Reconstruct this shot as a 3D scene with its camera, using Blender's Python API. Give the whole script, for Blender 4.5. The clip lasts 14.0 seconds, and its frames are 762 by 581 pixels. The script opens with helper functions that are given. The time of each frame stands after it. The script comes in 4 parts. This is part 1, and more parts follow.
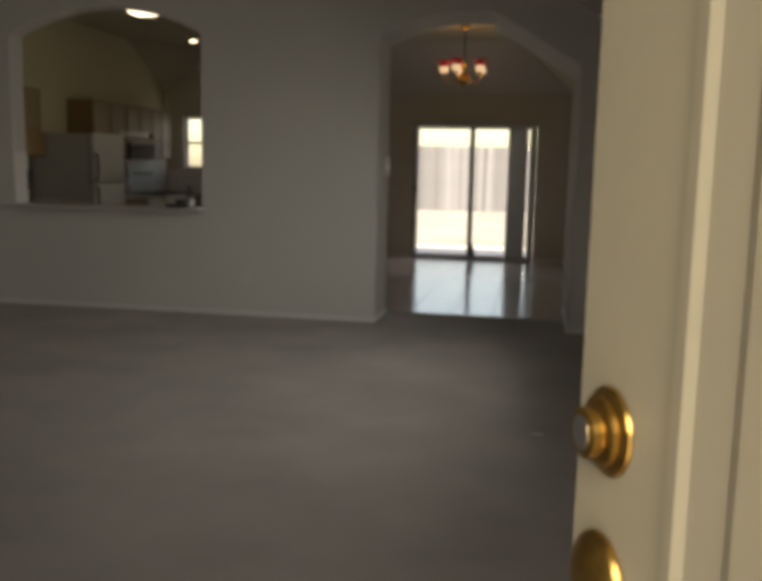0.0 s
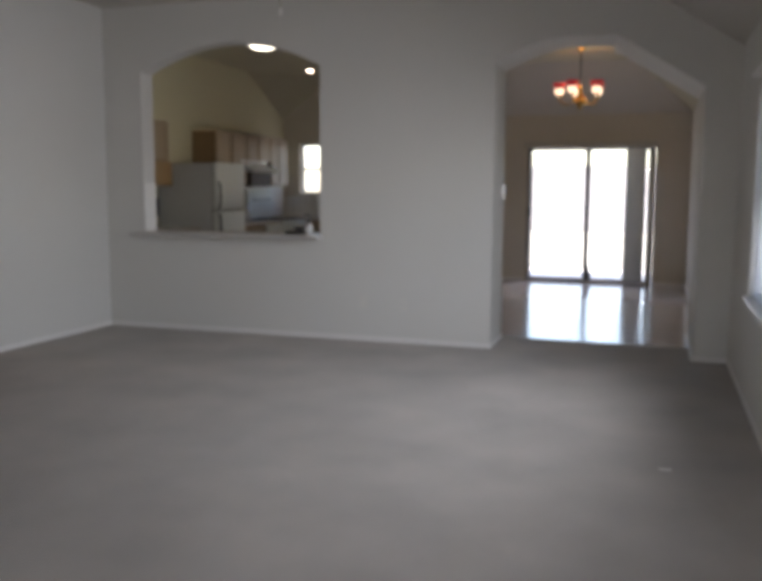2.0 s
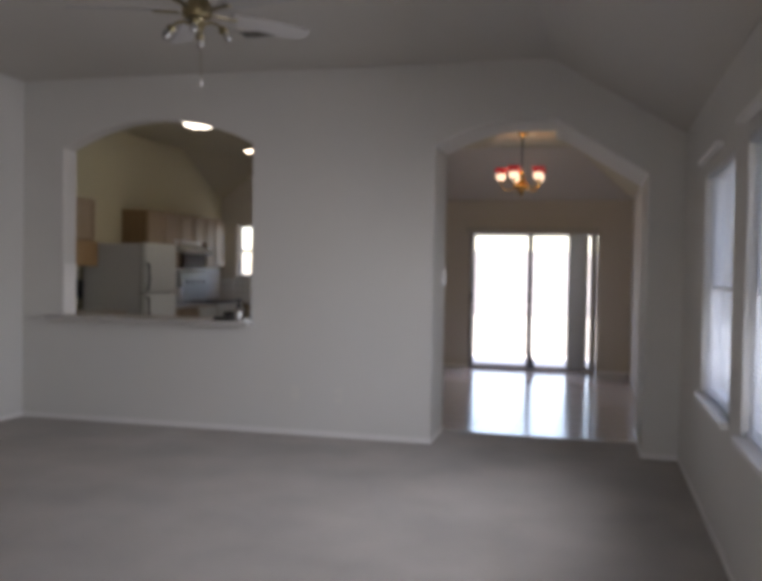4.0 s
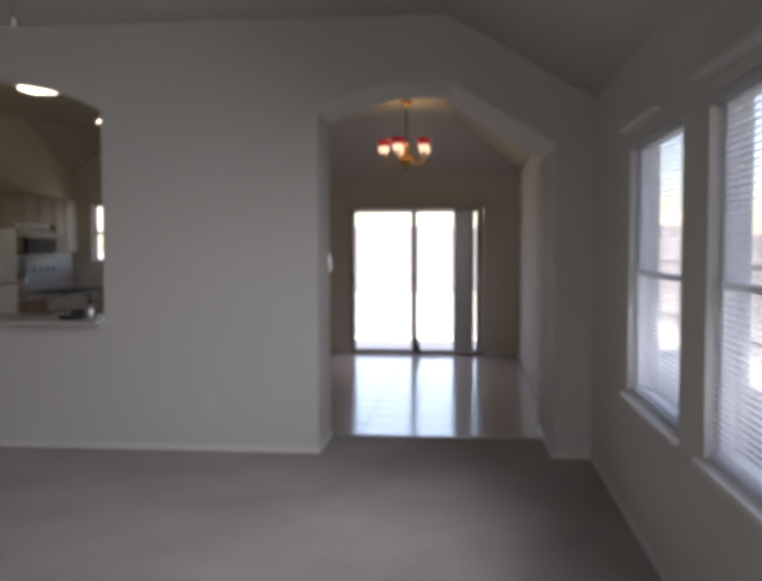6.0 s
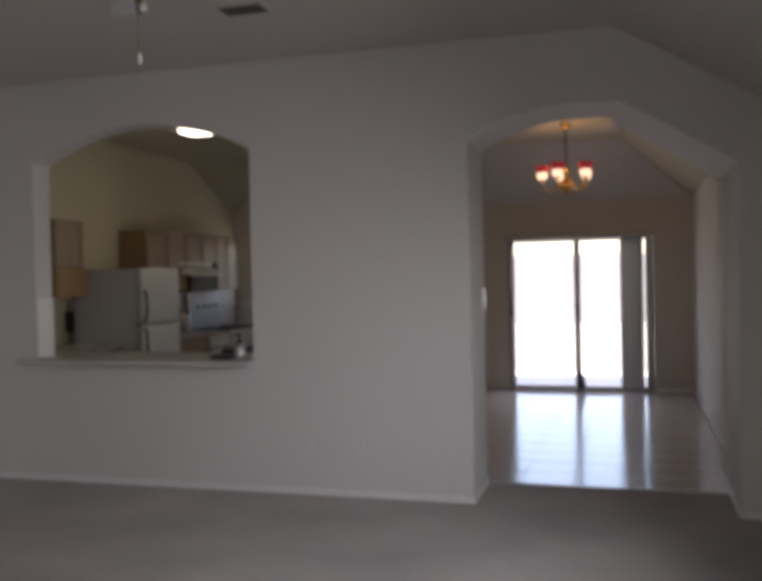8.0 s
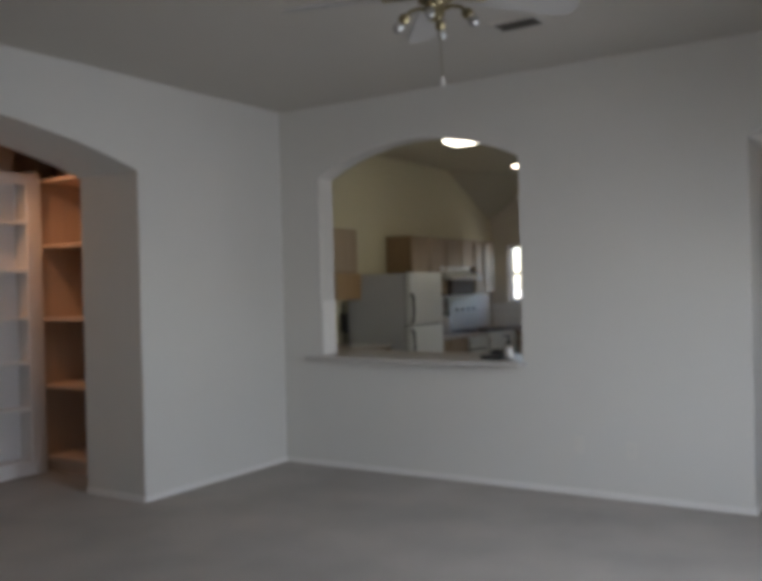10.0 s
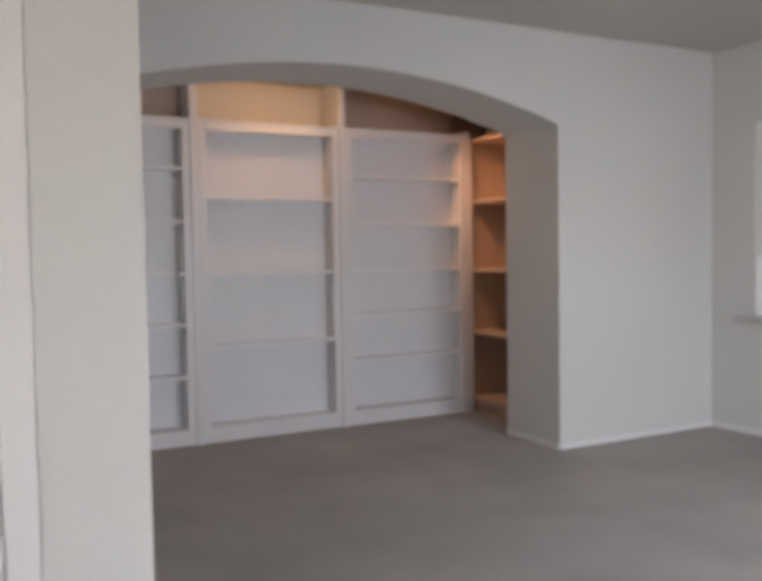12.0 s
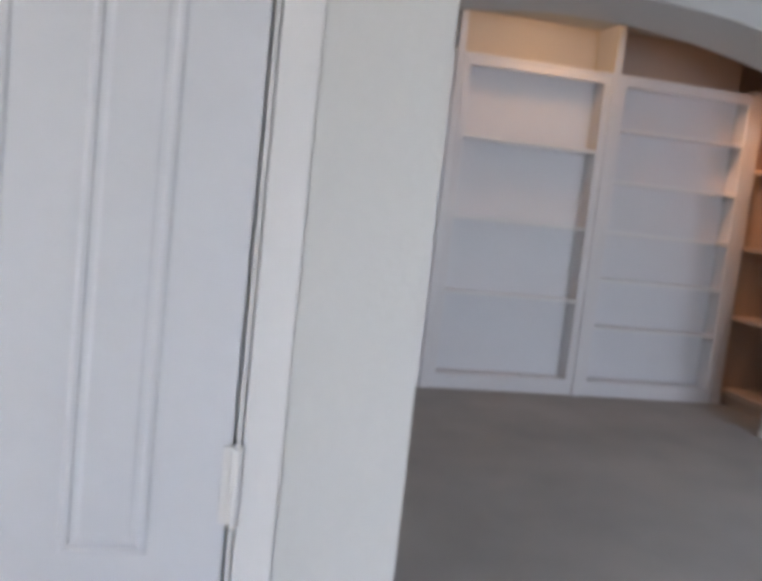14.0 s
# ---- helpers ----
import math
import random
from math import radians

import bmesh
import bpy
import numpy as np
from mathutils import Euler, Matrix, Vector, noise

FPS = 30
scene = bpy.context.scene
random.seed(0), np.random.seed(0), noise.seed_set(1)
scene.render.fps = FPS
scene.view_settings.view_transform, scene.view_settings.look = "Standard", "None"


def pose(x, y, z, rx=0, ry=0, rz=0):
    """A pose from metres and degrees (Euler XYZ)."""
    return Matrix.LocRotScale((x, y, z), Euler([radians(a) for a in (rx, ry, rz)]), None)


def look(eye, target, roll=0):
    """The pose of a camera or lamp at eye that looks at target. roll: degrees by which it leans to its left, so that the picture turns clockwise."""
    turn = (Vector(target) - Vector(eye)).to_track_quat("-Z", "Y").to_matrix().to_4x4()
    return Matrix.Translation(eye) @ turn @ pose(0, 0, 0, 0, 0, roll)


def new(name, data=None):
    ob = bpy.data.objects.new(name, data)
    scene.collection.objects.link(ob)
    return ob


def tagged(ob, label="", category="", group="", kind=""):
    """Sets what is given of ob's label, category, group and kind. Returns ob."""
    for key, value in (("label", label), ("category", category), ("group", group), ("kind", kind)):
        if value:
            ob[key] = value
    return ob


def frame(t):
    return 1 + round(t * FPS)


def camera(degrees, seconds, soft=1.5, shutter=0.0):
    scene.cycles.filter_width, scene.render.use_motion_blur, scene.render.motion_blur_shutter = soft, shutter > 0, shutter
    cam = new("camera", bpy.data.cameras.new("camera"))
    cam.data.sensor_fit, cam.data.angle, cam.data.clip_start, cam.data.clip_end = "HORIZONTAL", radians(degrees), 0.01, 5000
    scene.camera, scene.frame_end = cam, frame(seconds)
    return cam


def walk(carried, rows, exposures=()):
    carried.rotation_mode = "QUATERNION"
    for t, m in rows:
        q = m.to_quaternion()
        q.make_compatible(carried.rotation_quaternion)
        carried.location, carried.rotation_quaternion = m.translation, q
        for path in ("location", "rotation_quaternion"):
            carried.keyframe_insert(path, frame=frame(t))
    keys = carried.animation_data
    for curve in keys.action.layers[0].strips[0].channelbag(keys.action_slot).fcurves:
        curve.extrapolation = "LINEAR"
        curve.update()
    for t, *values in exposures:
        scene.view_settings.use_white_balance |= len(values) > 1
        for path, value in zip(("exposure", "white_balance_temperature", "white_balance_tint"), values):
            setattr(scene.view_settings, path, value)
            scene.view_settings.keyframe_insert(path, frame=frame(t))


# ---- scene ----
cam = camera(48.6, 14.0, soft=5.8)
PATH = [
    (0, (0.68, -1.185, 1.343), (0.322, 0.762, 1.057), 1.2),
    (0.5, (0.615, -1.22, 1.37), (0.032, 0.673, 1.094), -0.4),
    (1, (0.609, -1.232, 1.379), (-0.033, 0.647, 1.145), -0.3),
    (1.5, (0.616, -1.218, 1.387), (-0.015, 0.667, 1.161), -0.1),
    (2, (0.628, -1.205, 1.388), (0.018, 0.684, 1.147), 0.3),
    (2.5, (0.628, -1.165, 1.396), (0.034, 0.741, 1.281), 0.7),
    (3, (0.618, -1.115, 1.404), (0.049, 0.802, 1.398), 1.0),
    (5.5, (0.421, -0.099, 1.438), (0.155, 1.88, 1.32), 0.4),
    (6, (0.33, 0.041, 1.494), (0.138, 2.029, 1.389), -0.1),
    (6.5, (0.298, 0.208, 1.534), (0.052, 2.191, 1.454), -0.7),
    (7, (0.349, 0.428, 1.523), (-0.041, 2.389, 1.472), -1.0),
    (9.5, (0.272, 0.32, 1.533), (-0.594, 2.123, 1.523), -1.4),
    (10, (0.242, 0.151, 1.526), (-0.842, 1.832, 1.519), -1.4),
    (10.5, (0.186, 0.276, 1.528), (-1.147, 1.767, 1.515), -1.4),
    (11, (0.301, 0.318, 1.532), (-1.256, 1.574, 1.506), -1.3),
    (11.5, (0.366, 0.234, 1.525), (-1.32, 1.308, 1.471), -1.1),
    (12, (0.333, 0.242, 1.506), (-1.428, 1.186, 1.414), -0.9),
    (12.5, (0.329, 0.264, 1.487), (-1.482, 1.103, 1.354), 0.2),
    (13, (0.269, 0.267, 1.448), (-1.582, 1.007, 1.289), 1.5),
    (13.5, (0.085, 0.247, 1.4), (-1.8, 0.892, 1.228), 3.6),
    (14, (-0.02, 0.234, 1.411), (-1.955, 0.69, 1.196), 6.2),
]
walk(cam, [(t, look(eye, target, roll)) for t, eye, target, roll in PATH], exposures=[(0, 1.04, 8800, 14), (0.4, 1.52, 8600, 9), (1, 2.05, 8700, 11), (1.5, 2.25, 7800, 15), (2.2, 2.24, 6900, 19), (3, 2.24, 7050, 22), (5.5, 1.92, 7050, 22), (7, 1.86, 7200, 24), (9.5, 1.9, 6900, 19), (10, 2.32, 6800, 15), (10.5, 2.89, 6900, 16), (11, 3.1, 7000, 18), (12, 3.06, 6900, 19), (13, 3.23, 6650, 18), (14, 3.07, 6250, 17)])

# ---- world and large lights ----
world = bpy.data.worlds.new("world")
scene.world = world
world.use_nodes = True
wn = world.node_tree.nodes
sky = wn.new("ShaderNodeTexSky")
sky.sky_type, sky.sun_disc = "NISHITA", False
sky.sun_elevation, sky.sun_rotation = radians(58), radians(230)
world.node_tree.links.new(sky.outputs[0], wn["Background"].inputs[0])
wn["Background"].inputs[1].default_value = 0.15

sun = new("sun", bpy.data.lights.new("sun", "SUN"))
sun.data.energy, sun.data.angle, sun.data.color = 5.0, radians(0.5), (1.0, 0.95, 0.87)
sun.matrix_world = look((-6.1, -5.1, 12.7), (0, 0, 0))


def area_lamp(name, eye, target, w, h, watts, color):
    ob = new(name, bpy.data.lights.new(name, "AREA"))
    ob.data.shape, ob.data.size, ob.data.size_y = "RECTANGLE", w, h
    ob.data.energy, ob.data.color = watts, color
    ob.matrix_world = look(eye, target)
    return ob


# sky light through the open front doorway and the two windows
area_lamp("doorway_daylight", (0.60, -3.0, 2.72), (0.60, 0.0, 2.05), 1.9, 1.5, 72, (0.815, 0.91, 1.0))
for wy in (4.21, 2.73):
    wl = area_lamp("window_daylight", (1.20, wy, 1.42), (0.20, wy + 0.10, 1.42 - 0.33), 0.94, 1.14, 4.2, (0.785, 0.895, 1.0))
    wl.data.spread = radians(118)          # the sky is seen above the fence, so its light falls inward and down

area_lamp("patio_daylight", (-0.3, 13.0, 2.75), (-0.3, 9.4, 0.0), 1.8, 0.8, 16, (0.97, 0.97, 1.0))

# ---- materials ----


def material(name, color, rough=0.6, metal=0.0, vary=0.06, scale=3.0, fine=120.0, bump=0.15, bump_scale=0.0, spec=0.5):
    m = bpy.data.materials.new(name)
    m.use_nodes = True
    n, l = m.node_tree.nodes, m.node_tree.links
    b = n["Principled BSDF"]
    b.inputs["Roughness"].default_value, b.inputs["Metallic"].default_value = rough, metal
    b.inputs["Specular IOR Level"].default_value = spec
    tc = n.new("ShaderNodeTexCoord")
    big = n.new("ShaderNodeTexNoise")
    big.inputs["Scale"].default_value, big.inputs["Detail"].default_value = scale, 4
    small = n.new("ShaderNodeTexNoise")
    small.inputs["Scale"].default_value, small.inputs["Detail"].default_value = fine, 3
    l.new(tc.outputs["Object"], big.inputs["Vector"])
    l.new(tc.outputs["Object"], small.inputs["Vector"])
    mix = n.new("ShaderNodeMath")
    mix.operation = "ADD"
    l.new(big.outputs["Fac"], mix.inputs[0])
    l.new(small.outputs["Fac"], mix.inputs[1])
    ramp = n.new("ShaderNodeMapRange")
    ramp.inputs["From Min"].default_value, ramp.inputs["From Max"].default_value = 0.6, 1.4
    ramp.inputs["To Min"].default_value, ramp.inputs["To Max"].default_value = 1 - vary, 1 + vary
    l.new(mix.outputs[0], ramp.inputs["Value"])
    col = n.new("ShaderNodeVectorMath")
    col.operation = "SCALE"
    col.inputs[0].default_value = color
    l.new(ramp.outputs[0], col.inputs["Scale"])
    l.new(col.outputs[0], b.inputs["Base Color"])
    if bump:
        bp = n.new("ShaderNodeBump")
        bp.inputs["Strength"].default_value, bp.inputs["Distance"].default_value = bump, 0.004
        tex = small
        if bump_scale:
            tex = n.new("ShaderNodeTexNoise")
            tex.inputs["Scale"].default_value, tex.inputs["Detail"].default_value = bump_scale, 2
            l.new(tc.outputs["Object"], tex.inputs["Vector"])
        l.new(tex.outputs["Fac"], bp.inputs["Height"])
        l.new(bp.outputs[0], b.inputs["Normal"])
    return m


def wood(name, color, dark=0.6, rough=0.45, axis=2, scale=1.0, vary_each=0.0):
    m = bpy.data.materials.new(name)
    m.use_nodes = True
    n, l = m.node_tree.nodes, m.node_tree.links
    b = n["Principled BSDF"]
    b.inputs["Roughness"].default_value = rough
    tc, mp = n.new("ShaderNodeTexCoord"), n.new("ShaderNodeMapping")
    s = [28.0 * scale] * 3
    s[axis] = 1.6 * scale
    mp.inputs["Scale"].default_value = s
    no = n.new("ShaderNodeTexNoise")
    no.inputs["Scale"].default_value, no.inputs["Detail"].default_value = 1.0, 5
    l.new(tc.outputs["Object"], mp.inputs["Vector"])
    l.new(mp.outputs[0], no.inputs["Vector"])
    cr = n.new("ShaderNodeMix")
    cr.data_type = "RGBA"
    cr.inputs["A"].default_value = (*[c * dark for c in color], 1)
    cr.inputs["B"].default_value = (*color, 1)
    l.new(no.outputs["Fac"], cr.inputs["Factor"])
    out = cr.outputs["Result"]
    if vary_each:
        info, mr, sc = n.new("ShaderNodeObjectInfo"), n.new("ShaderNodeMapRange"), n.new("ShaderNodeVectorMath")
        mr.inputs["To Min"].default_value, mr.inputs["To Max"].default_value = 1 - vary_each, 1 + vary_each
        sc.operation = "SCALE"
        l.new(info.outputs["Random"], mr.inputs["Value"])
        l.new(out, sc.inputs[0])
        l.new(mr.outputs[0], sc.inputs["Scale"])
        out = sc.outputs[0]
    l.new(out, b.inputs["Base Color"])
    bp = n.new("ShaderNodeBump")
    bp.inputs["Strength"].default_value, bp.inputs["Distance"].default_value = 0.2, 0.002
    l.new(no.outputs["Fac"], bp.inputs["Height"])
    l.new(bp.outputs[0], b.inputs["Normal"])
    return m


def glow(name, color, strength):
    m = bpy.data.materials.new(name)
    m.use_nodes = True
    b = m.node_tree.nodes["Principled BSDF"]
    b.inputs["Base Color"].default_value = (*color, 1)
    b.inputs["Emission Color"].default_value = (*color, 1)
    b.inputs["Emission Strength"].default_value = strength
    return m


def glass(name, tint=(1, 1, 1), rough=0.0):
    m = bpy.data.materials.new(name)
    m.use_nodes = True
    n, l = m.node_tree.nodes, m.node_tree.links
    tr, gl, mx, lw = (n.new("ShaderNodeBsdfTransparent"), n.new("ShaderNodeBsdfGlossy"), n.new("ShaderNodeMixShader"), n.new("ShaderNodeLayerWeight"))
    pw, sc = n.new("ShaderNodeMath"), n.new("ShaderNodeMath")
    tr.inputs["Color"].default_value = (*tint, 1)
    gl.inputs["Roughness"].default_value = rough
    lw.inputs["Blend"].default_value = 0.5
    pw.operation, pw.inputs[1].default_value = "POWER", 4.0
    sc.operation, sc.inputs[1].default_value, sc.inputs[2].default_value = "MULTIPLY_ADD", 0.35, 0.025
    l.new(lw.outputs["Facing"], pw.inputs[0])
    l.new(pw.outputs[0], sc.inputs[0])
    l.new(sc.outputs[0], mx.inputs[0])
    l.new(tr.outputs[0], mx.inputs[1])
    l.new(gl.outputs[0], mx.inputs[2])
    l.new(mx.outputs[0], n["Material Output"].inputs["Surface"])
    return m


def screen_cloth(name, color, cover):
    m = bpy.data.materials.new(name)
    m.use_nodes = True
    n, l = m.node_tree.nodes, m.node_tree.links
    tr, df, mx = n.new("ShaderNodeBsdfTransparent"), n.new("ShaderNodeBsdfDiffuse"), n.new("ShaderNodeMixShader")
    df.inputs["Color"].default_value = (*color, 1)
    mx.inputs[0].default_value = cover
    l.new(tr.outputs[0], mx.inputs[1])
    l.new(df.outputs[0], mx.inputs[2])
    l.new(mx.outputs[0], n["Material Output"].inputs["Surface"])
    return m


def carpet_material():
    m = material("carpet_pile", (0.380, 0.345, 0.310), 0.95, vary=0.29, scale=1.5, fine=260, bump=0.9, bump_scale=420, spec=0.1)
    b = m.node_tree.nodes["Principled BSDF"]
    b.inputs["Sheen Weight"].default_value = 0.25
    return m


PAINT = material("wall_paint", (0.66, 0.645, 0.615), 0.7, vary=0.025, scale=1.2, fine=60, bump=0.25, bump_scale=55, spec=0.3)
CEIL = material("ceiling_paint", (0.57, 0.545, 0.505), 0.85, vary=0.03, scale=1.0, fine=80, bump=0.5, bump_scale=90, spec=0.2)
KCEIL = material("kitchen_ceiling_paint", (0.52, 0.48, 0.36), 0.85, vary=0.03, scale=1.0, fine=80, bump=0.5, bump_scale=90, spec=0.2)
ENDPAINT = material("dining_wall_paint", (0.60, 0.555, 0.485), 0.7, vary=0.03, scale=1.0, fine=60, bump=0.25, bump_scale=55, spec=0.3)
NOOK = material("tan_nook_paint", (0.50, 0.37, 0.29), 0.7, vary=0.04, scale=1.2, fine=60, bump=0.25, bump_scale=55, spec=0.3)
# lighter copy of the nook paint, with the lamp's glow in its colour
NOOKLIT = material("lamplit_panel_paint", (0.64, 0.54, 0.42), 0.55, vary=0.03, scale=2, fine=50, bump=0.1)
KPAINT = material("kitchen_paint", (0.58, 0.545, 0.385), 0.7, vary=0.03, scale=1.0, fine=60, bump=0.25, bump_scale=55, spec=0.3)
TRIM = material("white_trim_paint", (0.78, 0.76, 0.74), 0.38, vary=0.02, scale=4, fine=40, bump=0.06)
SHELF = material("white_shelf_paint", (0.74, 0.71, 0.70), 0.42, vary=0.03, scale=3, fine=50, bump=0.08)
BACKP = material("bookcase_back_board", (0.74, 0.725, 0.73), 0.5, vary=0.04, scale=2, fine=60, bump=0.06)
SPLASH = material("white_splash_tile", (0.74, 0.74, 0.73), 0.3, vary=0.03, scale=6, fine=40, bump=0.04)
DOORP = material("white_door_paint", (0.70, 0.70, 0.72), 0.42, vary=0.02, scale=3, fine=30, bump=0.12)
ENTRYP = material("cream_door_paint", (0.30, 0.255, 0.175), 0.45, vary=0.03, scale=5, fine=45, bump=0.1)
CARPET = carpet_material()
TILE = material("glazed_floor_tile", (0.64, 0.58, 0.57), 0.19, vary=0.10, scale=6, fine=40, bump=0.05, spec=1.0)
TILE.node_tree.nodes["Principled BSDF"].inputs["Coat Weight"].default_value = 0.7
TILE.node_tree.nodes["Principled BSDF"].inputs["Coat Roughness"].default_value = 0.13
GROUT = material("tile_grout", (0.26, 0.23, 0.21), 0.9, vary=0.1, scale=5, fine=150, bump=0.3)
BRASS = material("polished_brass", (0.62, 0.40, 0.13), 0.2, 1.0, vary=0.1, scale=20, fine=90, bump=0.02)
DOORBRASS = material("aged_door_brass", (0.46, 0.27, 0.075), 0.32, 1.0, vary=0.25, scale=30, fine=140, bump=0.05)
FANBRASS = material("dull_fan_brass", (0.34, 0.285, 0.17), 0.3, 1.0, vary=0.2, scale=25, fine=120, bump=0.03)
STEEL = material("brushed_steel", (0.55, 0.55, 0.55), 0.35, 1.0, vary=0.05, scale=10, fine=120, bump=0.02)
BRONZE = material("dark_aluminium", (0.20, 0.185, 0.17), 0.45, 0.4, vary=0.08, scale=8, fine=90, bump=0.03)
ALUM = material("pale_aluminium", (0.27, 0.25, 0.23), 0.5, 0.3, vary=0.06, scale=8, fine=90, bump=0.03)
VINYL = material("white_vinyl", (0.72, 0.72, 0.72), 0.4, vary=0.02, scale=5, fine=40, bump=0.03)
SLAT = material("white_blind_slat", (0.74, 0.75, 0.76), 0.45, vary=0.02, scale=6, fine=40, bump=0.02)
SLATN, SLATL = SLAT.node_tree.nodes, SLAT.node_tree.links
SLATT, SLATM = SLATN.new("ShaderNodeBsdfTranslucent"), SLATN.new("ShaderNodeMixShader")
SLATT.inputs["Color"].default_value = (0.8, 0.82, 0.84, 1)
SLATM.inputs[0].default_value = 0.6
SLATL.new(SLATN["Principled BSDF"].outputs[0], SLATM.inputs[1])
SLATL.new(SLATT.outputs[0], SLATM.inputs[2])
SLATL.new(SLATM.outputs[0], SLATN["Material Output"].inputs["Surface"])
VANE = material("grey_green_vane", (0.50, 0.48, 0.43), 0.6, vary=0.05, scale=5, fine=60, bump=0.05)
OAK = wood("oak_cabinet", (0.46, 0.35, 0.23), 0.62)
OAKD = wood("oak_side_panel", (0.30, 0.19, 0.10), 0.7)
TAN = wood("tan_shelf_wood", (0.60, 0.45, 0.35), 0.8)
BLADE = material("pale_fan_blade", (0.44, 0.43, 0.42), 0.5, vary=0.04, scale=5, fine=60, bump=0.05)
HONEY = wood("honey_wood", (0.46, 0.29, 0.13), 0.7)
ENAMEL = material("white_enamel", (0.72, 0.745, 0.71), 0.5, vary=0.015, scale=5, fine=30, bump=0.03)
ENAMELS = material("grey_textured_enamel", (0.58, 0.585, 0.58), 0.5, vary=0.03, scale=5, fine=200, bump=0.2)
BLACK = material("black_plastic", (0.025, 0.025, 0.028), 0.35, vary=0.1, scale=8, fine=80, bump=0.05)
DARK = material("dark_brown", (0.075, 0.056, 0.042), 0.6, vary=0.2, scale=10, fine=100, bump=0.2)
GLOSSP = material("glossy_white_plastic", (0.82, 0.82, 0.80), 0.12, vary=0.01, scale=6, fine=60, bump=0.01, spec=1.0)
PLATE = material("almond_plastic", (0.68, 0.66, 0.62), 0.45, vary=0.02, scale=6, fine=60, bump=0.03)
LAMIN = material("beige_laminate", (0.50, 0.45, 0.40), 0.35, vary=0.08, scale=10, fine=160, bump=0.03)
LEDGE = material("ledge_laminate", (0.52, 0.50, 0.48), 0.35, vary=0.04, scale=8, fine=120, bump=0.03)
CLEAR = glass("clear_glass")
SCREEN = screen_cloth("insect_screen", (0.74, 0.77, 0.80), 0.26)
REDGLASS = glow("lit_red_glass", (0.55, 0.03, 0.04), 0.075)
BULB = glow("lit_frosted_glass", (1.0, 0.75, 0.52), 0.36)
TUBE = glow("lit_diffuser", (1.0, 0.97, 0.82), 1.8)
CANL = glow("lit_downlight", (1.0, 0.90, 0.70), 3.0)
WARML = glow("lit_library_lamp", (1.0, 0.60, 0.28), 3.0)
FENCE = wood("weathered_cedar", (0.37, 0.37, 0.385), 0.7, 0.85, axis=2, vary_each=0.3)
GRASS = material("dry_lawn", (0.33, 0.335, 0.31), 0.95, vary=0.35, scale=0.7, fine=60, bump=1.0, bump_scale=90, spec=0.1)
CONC = material("pale_concrete", (0.66, 0.65, 0.63), 0.85, vary=0.1, scale=1.5, fine=120, bump=0.3)
ROOFM = material("roof_felt", (0.10, 0.09, 0.085), 0.9, vary=0.15, scale=2, fine=90, bump=0.4)
LINT = material("white_lint", (0.75, 0.74, 0.70), 0.9, vary=0.05, scale=50, fine=200, bump=0.3)

# ---- mesh helpers ----


def box(bm, x0, x1, y0, y1, z0, z1, bevel=0.0):
    vs = [bm.verts.new((x, y, z)) for x in (x0, x1) for y in (y0, y1) for z in (z0, z1)]
    fs = [bm.faces.new([vs[i] for i in q]) for q in ((0, 1, 3, 2), (4, 6, 7, 5), (0, 4, 5, 1), (2, 3, 7, 6), (0, 2, 6, 4), (1, 5, 7, 3))]
    if bevel:
        es = list({e for f in fs for e in f.edges})
        bmesh.ops.bevel(bm, geom=es, offset=bevel, segments=2, affect="EDGES", profile=0.5)
    return bm


def boxed(*a, **k):
    return box(bmesh.new(), *a, **k)


def lathe(bm, profile, seg=24, m=Matrix()):
    """Turns (radius, height) pairs round the z axis of m."""
    rings = []
    for r, h in profile:
        rings.append([bm.verts.new(m @ Vector((max(r, 1e-4) * math.cos(2 * math.pi * i / seg), max(r, 1e-4) * math.sin(2 * math.pi * i / seg), h))) for i in range(seg)])
    for a, b in zip(rings, rings[1:]):
        for i in range(seg):
            bm.faces.new((a[i], a[(i + 1) % seg], b[(i + 1) % seg], b[i]))
    bm.faces.new(rings[0][::-1])
    bm.faces.new(rings[-1])
    return bm


def tube(bm, pts, r, seg=8):
    """A round bar along a run of points."""
    pts = [Vector(p) for p in pts]
    rings = []
    for i, p in enumerate(pts):
        d = (pts[min(i + 1, len(pts) - 1)] - pts[max(i - 1, 0)]).normalized()
        q = d.to_track_quat("Z", "Y").to_matrix()
        rings.append([bm.verts.new(p + q @ Vector((r * math.cos(2 * math.pi * k / seg), r * math.sin(2 * math.pi * k / seg), 0))) for k in range(seg)])
    for a, b in zip(rings, rings[1:]):
        for i in range(seg):
            bm.faces.new((a[i], a[(i + 1) % seg], b[(i + 1) % seg], b[i]))
    bm.faces.new(rings[0][::-1])
    bm.faces.new(rings[-1])
    return bm


def prism(bm, outline, m, depth):
    """An outline of (u, v) pushed depth along w, laid in the world by m (columns u, v, w)."""
    a = [bm.verts.new(m @ Vector((u, v, 0))) for u, v in outline]
    b = [bm.verts.new(m @ Vector((u, v, depth))) for u, v in outline]
    bm.faces.new(a[::-1])
    bm.faces.new(b)
    for i in range(len(a)):
        j = (i + 1) % len(a)
        bm.faces.new((a[i], a[j], b[j], b[i]))
    return bm


